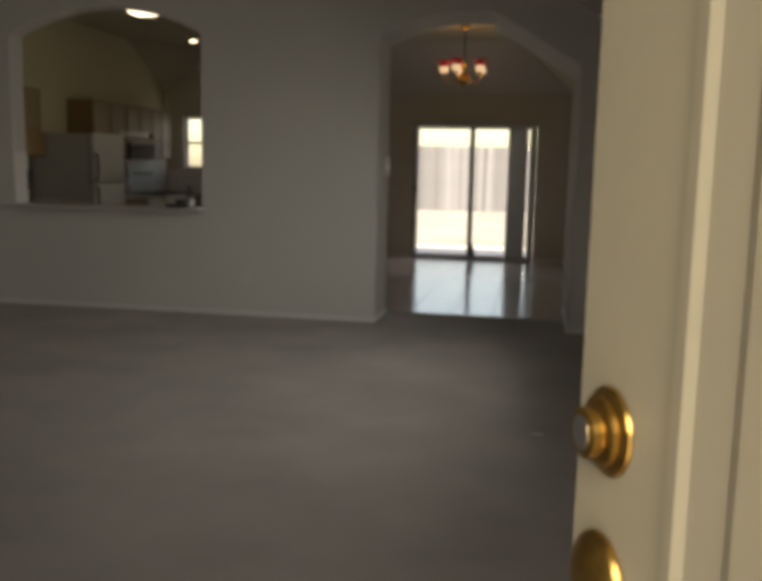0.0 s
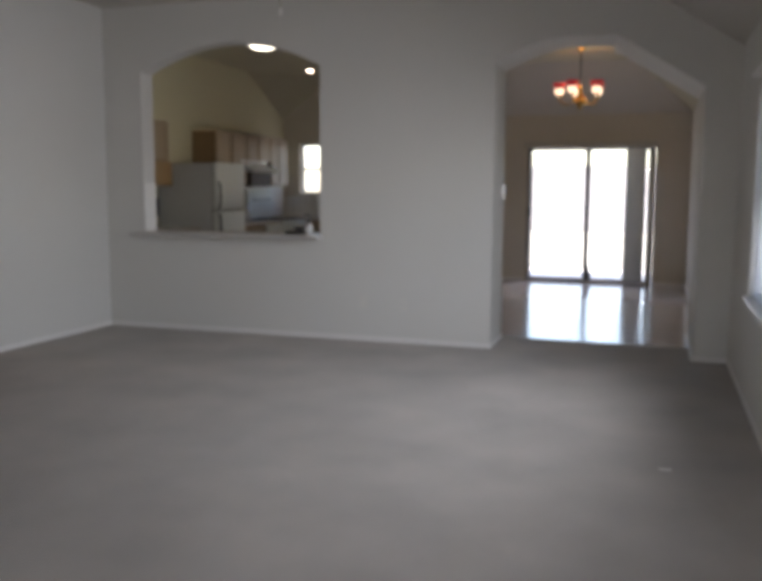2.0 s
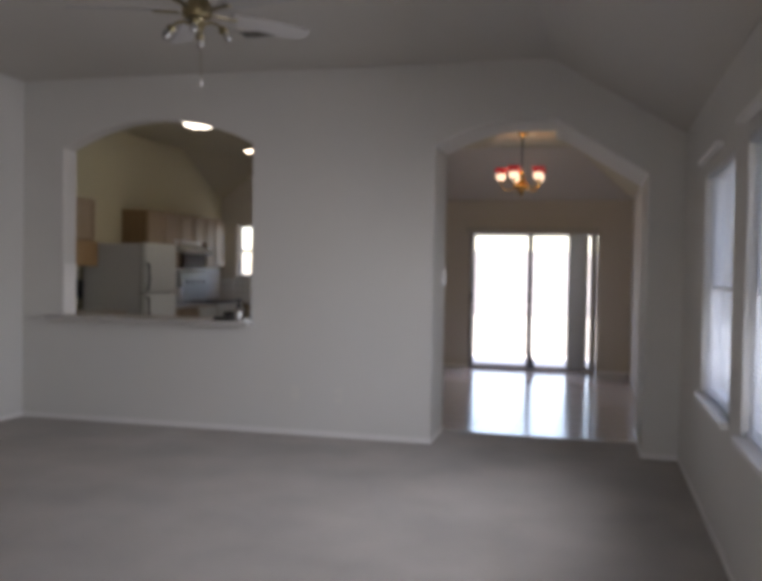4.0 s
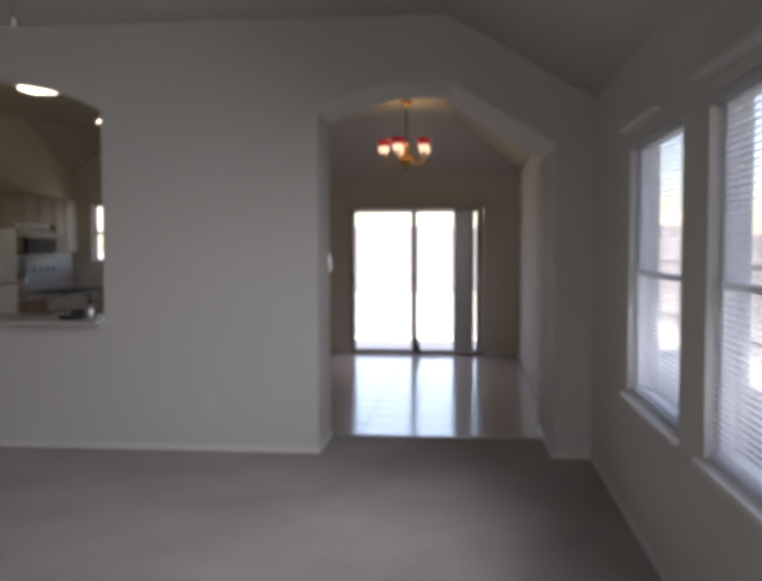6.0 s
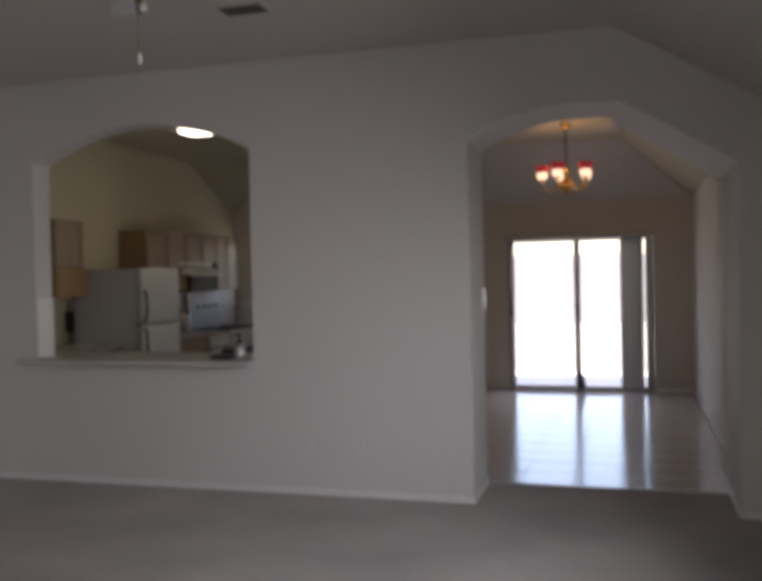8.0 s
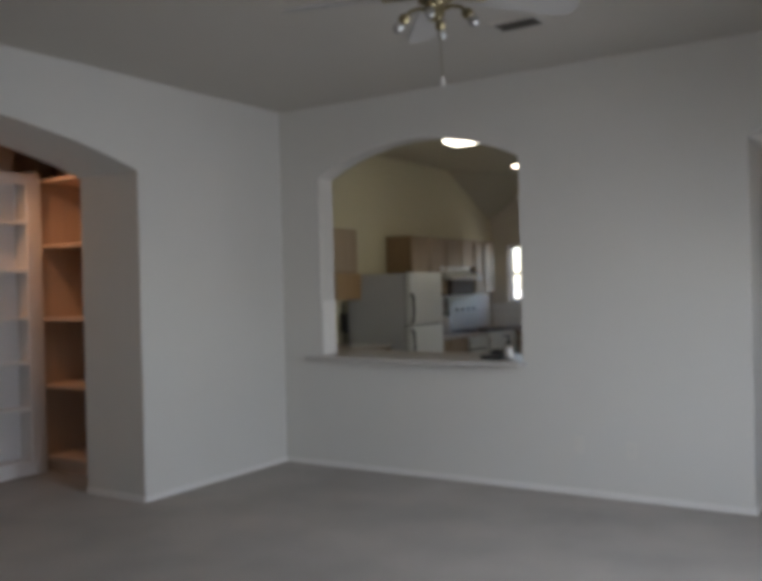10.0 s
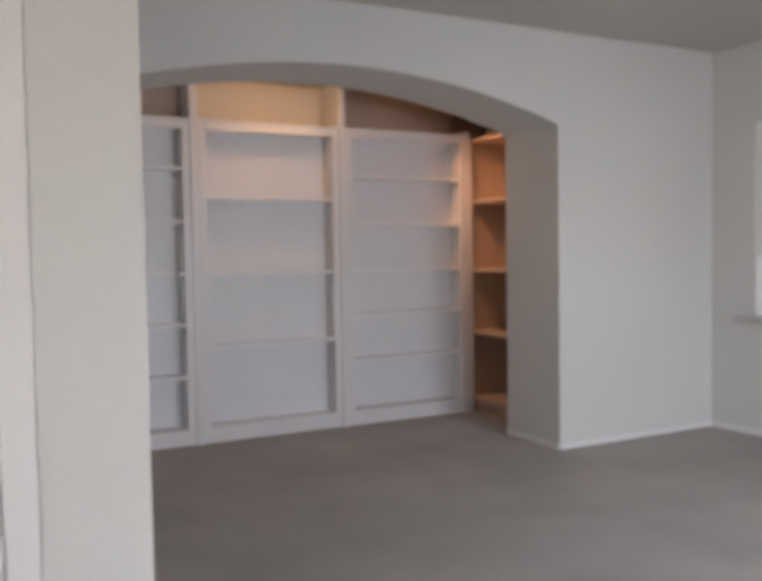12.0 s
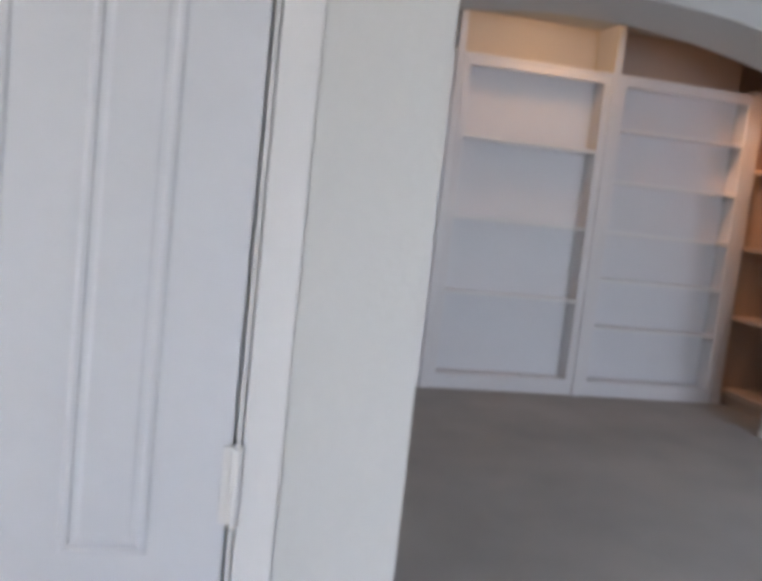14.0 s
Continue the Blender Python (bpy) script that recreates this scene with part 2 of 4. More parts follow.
def finish(bm, name, mat, smooth=False):
    bmesh.ops.recalc_face_normals(bm, faces=bm.faces)
    me = bpy.data.meshes.new(name)
    bm.to_mesh(me)
    bm.free()
    me.materials.append(mat)
    if smooth:
        for p in me.polygons:
            p.use_smooth = True
        me.set_sharp_from_angle(angle=radians(38))
    return me


def thing(name, at, label, category, group="", kind=""):
    ob = new(name)
    ob.empty_display_size = 0.1
    ob.location = at
    return tagged(ob, label, category, group, kind)


def origin(ob):
    v = Vector((0, 0, 0))
    while ob:
        v += ob.location
        ob = ob.parent
    return v


def part(name, bm, mat, parent, label="", smooth=False):
    """One mesh under a thing or a part; the bmesh is in world places."""
    bmesh.ops.translate(bm, verts=bm.verts, vec=-origin(parent))
    ob = new(name, finish(bm, name, mat, smooth))
    ob.parent = parent
    return tagged(ob, label)


def solid(name, bm, mat, label="", category="", kind="", group="", smooth=False):
    """A thing or a piece of the setting that is one mesh."""
    return tagged(new(name, finish(bm, name, mat, smooth)), label, category, group, kind)


def wall(name, place, u0, u1, top, thick, openings=(), mat=None, label="", ends=True):
    """A wall along u with openings (a, b, sill, head(u)). place(u, w, z) gives the world point; w runs 0..thick into the wall."""
    cuts = {u0, u1}
    for a, b, s, h in openings:
        cuts |= {a + (b - a) * i / 40 for i in range(41)}
    k = max(2, int((u1 - u0) / 0.5))
    cuts |= {u0 + (u1 - u0) * i / k for i in range(k + 1)}
    cuts = sorted(c for c in cuts if u0 - 1e-6 <= c <= u1 + 1e-6)
    cuts = [c for i, c in enumerate(cuts) if i == 0 or c - cuts[i - 1] > 1e-4]
    bm = bmesh.new()

    def quad(*p):
        bm.faces.new([bm.verts.new(place(*q)) for q in p])

    for a, b in zip(cuts, cuts[1:]):
        mid = (a + b) / 2
        spans = [((0.0, 0.0), (top(a), top(b)))]
        for oa, ob_, s, h in openings:
            if oa < mid < ob_:
                spans = ([((0.0, 0.0), (s, s))] if s > 0 else []) + [((h(a), h(b)), (top(a), top(b)))]
        for (la, lb), (ha, hb) in spans:
            quad((a, 0, la), (b, 0, lb), (b, 0, hb), (a, 0, ha))
            quad((a, thick, la), (a, thick, ha), (b, thick, hb), (b, thick, lb))
            quad((a, 0, ha), (b, 0, hb), (b, thick, hb), (a, thick, ha))
            quad((a, 0, la), (a, thick, la), (b, thick, lb), (b, 0, lb))
    for oa, ob_, s, h in openings:
        for u in (oa, ob_):
            quad((u, 0, s), (u, thick, s), (u, thick, h(u)), (u, 0, h(u)))
    if ends:
        for u in (u0, u1):
            quad((u, 0, 0), (u, thick, 0), (u, thick, top(u)), (u, 0, top(u)))
    bmesh.ops.remove_doubles(bm, verts=bm.verts, dist=1e-4)
    return solid(name, bm, mat or PAINT, label, "wall", "structure")


# ---- plan, in metres ----
XL, XR = -4.565, 1.235          # living room side walls
YF = 6.0                        # wall with the two arches
YE = 11.64                      # end wall of dining room and kitchen
XH, YB = -1.274, 0.602          # closet wall of the entry and back wall of the living room
XK = -5.21                      # kitchen side wall
YD = -1.44                      # front wall
HF, HW = 3.10, 2.50             # flat ceiling, low side of the slope
XS = 0.22                       # where the slope begins
XDIN = 1.08                     # dining room side wall


def roof_line(x):
    """Underside of the living room ceiling across x."""
    return HF if x <= XS else HF - (x - XS) * (HF - HW) / (XR - XS)


def dining_line(x):
    return HF if x <= 0.28 else HF - (x - 0.28) * (HF - 2.47) / (XDIN - 0.28)


def arch(a, b, spring, rise, power=2.0):
    c, hw = (a + b) / 2, (b - a) / 2
    return lambda u: spring + rise * max(0.0, 1 - abs((u - c) / hw) ** power)


def flat(z):
    return lambda u: z


# ---- floors ----
solid("floor_carpet", boxed(XK, XR, YD, YF, -0.10, 0), CARPET, "worn taupe wall-to-wall carpet", "floor", "structure")
solid("floor_library", boxed(-6.75, XK, 0.3, 5.6, -0.10, 0), CARPET, "taupe carpet running into the library nook", "floor", "structure")
solid("floor_arch_carpet", boxed(-0.72, 1.10, YF, 6.60, -0.10, 0), CARPET, "taupe carpet strip under the arch", "floor", "structure")
solid("floor_kitchen", boxed(XK, -1.9, 6.3, YE, -0.10, 0), GROUT, "plain kitchen floor", "floor", "structure")
dining_floor = solid("floor_dining", boxed(-1.9, 1.25, 6.60, YE + 0.02, -0.10, -0.004), GROUT, "dining floor laid with glossy beige tiles", "floor", "structure")

# ---- walls ----
wall("wall_pass_through", lambda u, w, z: (u, YF + w, z), XL, -1.62, flat(HF), 0.20,
     [(-4.145, -2.29, 0.915, arch(-4.145, -2.29, 2.48, 0.24))], label="off-white wall with an arched kitchen pass-through")


def dining_arch(u):
    """A low arch: curved on one side, falling away in a straight run on the window side."""
    if u < -0.10:
        return 2.44 + 0.185 * (1 - ((-0.10 - u) / 0.60) ** 1.7)
    return 2.625 - 0.43 * max(0.0, (u - 0.27) / 0.698)


wall("wall_dining_arch", lambda u, w, z: (u, YF + w, z), -1.62, XR, roof_line, 0.58,
     [(-0.70, 0.968, 0.0, dining_arch)], label="thick off-white wall with an arched dining opening")
bm = bmesh.new()
prism(bm, [(0.965, 0), (1.25, 0), (1.25, 2.62), (0.30, HF - 0.002), (0.22, HF - 0.002), (0.22, 2.632), (0.27, 2.629), (0.965, 2.199)],
      Matrix(((1, 0, 0, 0), (0, 0, 1, 6.582), (0, 1, 0, 0), (0, 0, 0, 1))), 0.52)
solid("wall_arch_return", bm, PAINT, "short off-white return wall past the arch with a slanting head", "wall", "structure")
wall("wall_library", lambda u, w, z: (XL - w, u, z), YB, YF + 0.20, flat(HF), 0.645,
     [(0.95, 4.37, 0.0, arch(0.95, 4.37, 2.42, 0.28))], label="off-white wall with a wide library arch")
wall("wall_windows", lambda u, w, z: (XR + w, u, z), YD, 6.58, flat(2.62), 0.16,
     [(3.66, 4.76, 0.69, flat(2.045)), (2.18, 3.28, 0.69, flat(2.045))], label="off-white wall with two tall windows")
solid("wall_dining_side", boxed(XDIN, 1.25, 7.10, YE, 0, 2.60), PAINT, "off-white side wall of the dining room", "wall", "structure")
wall("wall_end", lambda u, w, z: (u, YE + w, z), XK - 0.2, 1.30, flat(HF + 0.1), 0.16,
     [(-4.93, -4.04, 1.28, flat(2.10)), (-1.215, 0.615, 0.0, flat(2.04))], mat=ENDPAINT, label="cream end wall with a sliding door and a kitchen window")
solid("wall_kitchen_side", boxed(XK - 0.15, XK, 6.20, YE, 0, HF + 0.1), KPAINT, "cream-yellow kitchen wall", "wall", "structure")
solid("wall_living_back", boxed(XL - 0.645, XH, YB - 0.12, YB, 0, HF), PAINT, "off-white back wall of the living room", "wall", "structure")
wall("wall_closet", lambda u, w, z: (XH - w, u, z), YD, YB - 0.12, flat(HF), 0.12,
     [(-0.265, 0.3425, 0.0, flat(2.30))], label="off-white entry wall with a closet door")
solid("wall_closet_inside", boxed(-2.0, -1.95, YD, YB - 0.12, 0, HF), PAINT, "plain wall closing the closet", "wall", "structure")
wall("wall_front", lambda u, w, z: (u, YD - w, z), -2.0, XR + 0.16, flat(HF), 0.15,
     [(0.145, 1.072, 0.0, flat(2.06))], label="off-white front wall with the entry doorway")
solid("wall_library_back", boxed(-6.90, -6.75, 0.2, 5.7, 0, 2.95), NOOK, "tan wall behind the bookcases", "wall", "structure")
solid("wall_library_end", boxed(-6.75, XK, 5.25, 5.60, 0, 2.95), NOOK, "tan end wall of the library nook", "wall", "structure")
solid("wall_library_near", boxed(-6.75, XK, 0.2, 0.35, 0, 2.95), PAINT, "plain near wall of the library nook", "wall", "structure")

# ---- ceilings ----
bm = bmesh.new()
prism(bm, [(XK - 0.05, HF), (XS, HF), (XR + 0.16, roof_line(XR + 0.16)), (XR + 0.16, HF + 0.2), (XK - 0.05, HF + 0.2)],
      Matrix(((1, 0, 0, 0), (0, 0, 1, YD - 0.15), (0, 1, 0, 0), (0, 0, 0, 1))), YF + 0.3 - YD + 0.15)
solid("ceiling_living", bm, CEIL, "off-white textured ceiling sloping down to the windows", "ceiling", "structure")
bm = bmesh.new()
prism(bm, [(XK - 0.15, HF), (0.28, HF), (1.26, dining_line(1.26)), (1.26, HF + 0.2), (XK - 0.15, HF + 0.2)],
      Matrix(((1, 0, 0, 0), (0, 0, 1, YF + 0.302), (0, 1, 0, 0), (0, 0, 0, 1))), YE + 0.16 - YF - 0.302)
solid("ceiling_dining", bm, KCEIL, "off-white dining and kitchen ceiling with a sloped side", "ceiling", "structure")
bm = bmesh.new()
prism(bm, [(10.74, HF + 0.004), (YE + 0.02, 2.455), (YE + 0.02, HF + 0.004)],
      Matrix(((0, 0, 1, -2.30), (1, 0, 0, 0), (0, 1, 0, 0), (0, 0, 0, 1))), 3.54)
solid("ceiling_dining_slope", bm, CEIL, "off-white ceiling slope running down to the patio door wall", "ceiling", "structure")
bm = bmesh.new()
pts = [(XK - 0.02, 10.32, HF + 0.004), (XK - 0.02, YE + 0.02, 2.46), (-4.36, YE + 0.02, HF + 0.004), (XK - 0.02, YE + 0.02, HF + 0.004)]
vs = [bm.verts.new(p) for p in pts]
for q in ((0, 1, 2), (0, 3, 1), (1, 3, 2), (0, 2, 3)):
    bm.faces.new([vs[i] for i in q])
solid("ceiling_kitchen_corner", bm, KCEIL, "sloped corner of the kitchen ceiling", "ceiling", "structure")
solid("ceiling_library", boxed(-6.9, XK + 0.02, 0.2, 5.7, 2.95, 3.1), CEIL, "plain library ceiling", "ceiling", "structure")

# ---- baseboards ----


def baseboard(x0, x1, y0, y1):
    solid("baseboard", boxed(x0, x1, y0, y1, 0, 0.046, bevel=0.004), TRIM, "low white painted baseboard", "baseboard", "structure")


B = 0.013
baseboard(XL, -0.70, YF - B, YF)
baseboard(0.968, XR, YF - B, YF)
baseboard(-0.70, -0.70 + B, YF - B, YF + 0.58)
baseboard(0.965 - B, 0.965, YF - B, 7.10)
baseboard(XL, XL + B, 4.37, YF - B)
baseboard(XK, XL, 4.37 - B, 4.37)
baseboard(XL, XL + B, YB, 0.95)
baseboard(XR - B, XR, YD, YF - B)
baseboard(XDIN - B, XDIN, 7.10, YE)
baseboard(0.62, XDIN - B, YE - B, YE)
baseboard(-1.9, -1.22, YE - B, YE)
baseboard(XL + B, XH + B, YB, YB + B)
baseboard(XH, XH + B, 0.402, YB)
solid("trim_tile_edge", boxed(-0.70 + B, 0.965 - B, 6.585, 6.612, -0.002, 0.008, bevel=0.003), STEEL, "thin metal strip between carpet and tile", "trim", "structure")

# ---- sliding glass door ----


def sliding_door():
    d = thing("door_sliding", (-0.3, YE, 0), "sliding glass patio door in a dark metal frame", "door", kind="structure")
    y0, y1 = YE - 0.02, YE + 0.10
    fr = bmesh.new()
    box(fr, -1.21, -1.18, y0, y1, 0, 2.03, 0.004)
    box(fr, 0.56, 0.61, y0, y1, 0, 2.03, 0.004)
    box(fr, -1.18, 0.56, y0, y1, 1.985, 2.03, 0.004)
    box(fr, -1.18, 0.56, y0, y1, 0, 0.035, 0.004)
    part("door_frame", fr, ALUM, d)
    for a, b, y in ((-1.18, -0.30, YE + 0.055), (-0.372, 0.56, YE + 0.012)):
        p = bmesh.new()
        box(p, a, a + 0.03, y, y + 0.03, 0.035, 1.985, 0.003)
        box(p, b - 0.045, b, y, y + 0.03, 0.035, 1.985, 0.003)
        box(p, a + 0.03, b - 0.045, y, y + 0.03, 1.955, 1.985, 0.003)
        box(p, a + 0.03, b - 0.045, y, y + 0.03, 0.035, 0.065, 0.003)
        leaf = part("door_panel", p, BRONZE, d)
        g = part("pane", boxed(a + 0.028, b - 0.04, y + 0.012, y + 0.018, 0.06, 1.958), CLEAR, leaf, "clear glass pane")
        g.visible_shadow = False
    h = bmesh.new()
    box(h, -0.362, -0.325, YE - 0.028, YE + 0.012, 0.98, 1.14, 0.006)
    box(h, -0.352, -0.335, YE - 0.05, YE - 0.024, 1.0, 1.12, 0.006)
    part("handle", h, BLACK, d, "black pull handle")
    part("latch", boxed(-1.20, -1.15, YE - 0.05, YE + 0.02, 0.98, 1.12, bevel=0.006), BLACK, d, "black latch")
    f = bmesh.new()
    prism(f, [(-0.33, 0.036), (-0.24, 0.036), (-0.255, 0.16), (-0.30, 0.27), (-0.33, 0.29)],
          Matrix(((1, 0, 0, 0), (0, 0, 1, YE - 0.03), (0, 1, 0, 0), (0, 0, 0, 1))), 0.04)
    part("foot_lock", f, BLACK, d, "black foot lock")
    return d


sliding_door()


def vertical_blind():
    b = thing("vertical_blind", (-0.3, YE - 0.07, 2.03), "grey-green vertical blind drawn back beside the patio door", "blind")
    part("headrail", boxed(-1.27, 0.63, YE - 0.11, YE - 0.02, 1.99, 2.075, bevel=0.006), VANE, b, "grey-green headrail")
    vane = bmesh.new()
    n = 5
    for i in range(n):
        a, c = -0.045 + 0.09 * i / n, -0.045 + 0.09 * (i + 1) / n
        f1, f2 = 0.008 * (1 - (a / 0.045) ** 2), 0.008 * (1 - (c / 0.045) ** 2)
        vs = [vane.verts.new(p) for p in ((a, f1, 0), (c, f2, 0), (c, f2, 1.94), (a, f1, 1.94), (a, f1 + 0.0012, 0), (c, f2 + 0.0012, 0), (c, f2 + 0.0012, 1.94), (a, f1 + 0.0012, 1.94))]
        for q in ((0, 1, 2, 3), (5, 4, 7, 6), (0, 4, 5, 1), (3, 2, 6, 7), (0, 3, 7, 4), (1, 5, 6, 2)):
            vane.faces.new([vs[k] for k in q])
    me = finish(vane, "vane", VANE, True)
    for i, x in enumerate((0.225, 0.25, 0.275, 0.30, 0.325, 0.35, 0.375, 0.40, 0.425, 0.45, 0.472, 0.545, 0.575)):
        v = new("vane", me)
        v.parent = b
        v.location = Vector((x, YE - 0.065, 0.05)) - b.location
        v.rotation_euler = (0, 0, radians(62 + 9 * math.sin(i * 2.1)))
    cord = bmesh.new()
    tube(cord, [(-1.19 + 0.012 * math.sin(i * 1.3), YE - 0.06, 2.0 - i * 0.12) for i in range(15)], 0.006)
    part("cord", cord, BLACK, b, "dark pull cord")
    return b


vertical_blind()

# ---- windows with mini blinds ----


def tall_window(name, y0, y1):
    w = thing(name, (XR + 0.08, (y0 + y1) / 2, 0.69), "white single-hung window behind a pale solar screen", "window", kind="structure")
    z0, z1, zm = 0.69, 2.045, 1.345
    x0, x1 = XR + 0.050, XR + 0.112
    f = bmesh.new()
    box(f, x0, x1, y0, y0 + 0.032, z0, z1, 0.004)
    box(f, x0, x1, y1 - 0.032, y1, z0, z1, 0.004)
    box(f, x0, x1, y0 + 0.032, y1 - 0.032, z1 - 0.035, z1, 0.004)
    box(f, x0, x1, y0 + 0.032, y1 - 0.032, z0, z0 + 0.04, 0.004)
    box(f, x0, x1 - 0.02, y0 + 0.032, y1 - 0.032, zm - 0.014, zm + 0.014, 0.004)
    part("window_frame", f, VINYL, w)
    for a, b in ((z0 + 0.04, zm - 0.014), (zm + 0.014, z1 - 0.035)):
        g = part("pane", boxed(x0 + 0.025, x0 + 0.031, y0 + 0.032, y1 - 0.032, a, b), CLEAR, w, "clear glass pane")
        g.visible_shadow = False
    s = part("insect_screen", boxed(x1 - 0.012, x1 - 0.010, y0 + 0.032, y1 - 0.032, z0 + 0.04, z1 - 0.035), SCREEN, w, "pale grey solar screen")
    s.visible_shadow = False
    sill = bmesh.new()
    box(sill, XR - 0.038, XR + 0.050, y0 - 0.02, y1 + 0.035, z0 - 0.030, z0 + 0.002, 0.006)
    part("window_sill", sill, TRIM, w, "white painted sill")
    return w


def mini_blind(y0, y1, tilt, pitch, label):
    b = thing("mini_blind", (XR + 0.02, (y0 + y1) / 2, 2.04), label, "blind", group="living room blinds")
    part("headrail", boxed(XR + 0.004, XR + 0.044, y0 + 0.006, y1 - 0.006, 2.01, 2.043, bevel=0.004), SLAT, b, "white headrail")
    part("valance", boxed(XR - 0.05, XR, y0 + 0.36, y1 + 0.06, 2.105, 2.135, bevel=0.006), TRIM, b, "thin white valance rail")
    sl = bmesh.new()
    box(sl, -0.0065, 0.0065, y0 + 0.012 - (y0 + y1) / 2, y1 - 0.012 - (y0 + y1) / 2, -0.0005, 0.0005)
    me = finish(sl, "slat", SLAT)
    for i in range(51):
        s = new("slat", me)
        s.parent = b
        s.location = (0.008, 0, -0.042 - pitch * i)
        s.rotation_euler = (0, radians(tilt + random.uniform(-2, 2)), 0)
    low = 2.04 - 0.042 - pitch * 51
    part("bottom_rail", boxed(XR + 0.016, XR + 0.040, y0 + 0.01, y1 - 0.01, low - 0.008, low + 0.006, bevel=0.003), SLAT, b)
    for y in (y0 + 0.15, y1 - 0.15):
        c = bmesh.new()
        tube(c, [(XR + 0.028, y, low), (XR + 0.028, y, 2.03)], 0.0012, 6)
        part("ladder_cord", c, SLAT, b)
    return b


for nm, a, b in (("window_1", 3.66, 4.76), ("window_2", 2.18, 3.28)):
    tall_window(nm, a, b)
    mini_blind(a, b, 2, 0.0252, "white horizontal mini blind lowered with its slats open")


def kitchen_window():
    w = thing("window_3", (-4.48, YE + 0.08, 1.26), "small white kitchen window", "window", kind="structure")
    f = bmesh.new()
    y0, y1 = YE + 0.07, YE + 0.13
    box(f, -4.93, -4.885, y0, y1, 1.28, 2.10, 0.004)
    box(f, -4.085, -4.04, y0, y1, 1.28, 2.10, 0.004)
    for z in (1.28, 1.665, 2.06):
        box(f, -4.885, -4.085, y0, y1, z, z + 0.04, 0.004)
    part("window_frame", f, VINYL, w)
    for z in (1.32, 1.705):
        g = part("pane", boxed(-4.885, -4.085, y0 + 0.02, y0 + 0.026, z, z + 0.355), CLEAR, w)
        g.visible_shadow = False
    part("window_sill", boxed(-4.97, -4.00, YE - 0.03, YE + 0.07, 1.255, 1.282, bevel=0.005), TRIM, w)


kitchen_window()

# ---- front door ----


def round_knob(name, parent, m, profile, label):
    bm = bmesh.new()
    lathe(bm, profile, 32, m)
    return part(name, bm, DOORBRASS, parent, label, True)


def front_door():
    hinge = Vector((1.060, -1.4145, 0))
    free = Vector((0.715, -0.585, 0))
    u = (free - hinge).normalized()
    nrm = Vector((-u.y, u.x, 0))          # towards the outside of the open leaf
    m = Matrix(((u.x, 0, nrm.x, hinge.x), (u.y, 0, nrm.y, hinge.y), (0, 1, 0, 0), (0, 0, 0, 1)))
    d = thing("door_front", hinge, "cream panelled front door standing open with brass hardware", "door", kind="structure")
    W = (free - hinge).length
    leaf = bmesh.new()
    prism(leaf, [(0, 0.012), (W, 0.012), (W, 2.04), (0, 2.04)], m @ Matrix.Translation((0, 0, -0.044)), 0.044)
    bmesh.ops.bevel(leaf, geom=list(leaf.edges), offset=0.002, segments=2, affect="EDGES")
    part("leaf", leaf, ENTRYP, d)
    for a, b in ((0.122, W / 2 - 0.05), (W / 2 + 0.05, W - 0.122)):
        for c, e in ((0.22, 0.80), (0.97, 1.62), (1.73, 1.93)):
            p = bmesh.new()
            outer = [(a, c), (b, c), (b, e), (a, e)]
            rings = [(0.0, 0.0), (0.004, 0.006), (0.016, 0.007), (0.023, 0.003), (0.055, 0.002), (0.068, 0.007)]
            loops = []
            for off, h in rings:
                loops.append([p.verts.new(m @ Vector(q + (h,))) for q in ((a + off, c + off), (b - off, c + off), (b - off, e - off), (a + off, e - off))])
            for r, s in zip(loops, loops[1:]):
                for i in range(4):
                    p.faces.new((r[i], r[(i + 1) % 4], s[(i + 1) % 4], s[i]))
            p.faces.new(loops[-1])
            p.faces.new(loops[0][::-1])
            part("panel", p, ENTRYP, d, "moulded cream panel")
    at = m @ Matrix.Translation((W - 0.050, 1.176, 0)) @ Matrix.Diagonal((0.90, 0.90, 0.56, 1))
    bolt = round_knob("deadbolt", d, at, [(0.031, 0), (0.0335, 0.003), (0.0325, 0.008), (0.028, 0.012), (0.0255, 0.013), (0.0255, 0.020), (0.022, 0.024), (0.0185, 0.025), (0.0185, 0.038), (0.0165, 0.040), (0.013, 0.040)], "round stepped brass deadbolt")
    face = bmesh.new()
    lathe(face, [(0.0125, 0.039), (0.0125, 0.041), (0.009, 0.0415)], 20, at)
    part("key_cylinder", face, STEEL, bolt, "steel key cylinder", True)
    at = m @ Matrix.Translation((W - 0.048, 1.072, 0)) @ Matrix.Diagonal((0.92, 0.92, 0.72, 1))
    round_knob("knob", d, at, [(0.034, 0), (0.036, 0.003), (0.0355, 0.007), (0.033, 0.011), (0.030, 0.0135), (0.027, 0.017), (0.020, 0.021), (0.010, 0.0235), (0.002, 0.024)], "round brass door knob")
    for z in (0.25, 1.03, 1.80):
        h = bmesh.new()
        tube(h, [(hinge.x, hinge.y, z - 0.05), (hinge.x, hinge.y, z + 0.05)], 0.008, 10)
        part("hinge", h, BRASS, d)


front_door()

# ---- closet door in the entry ----


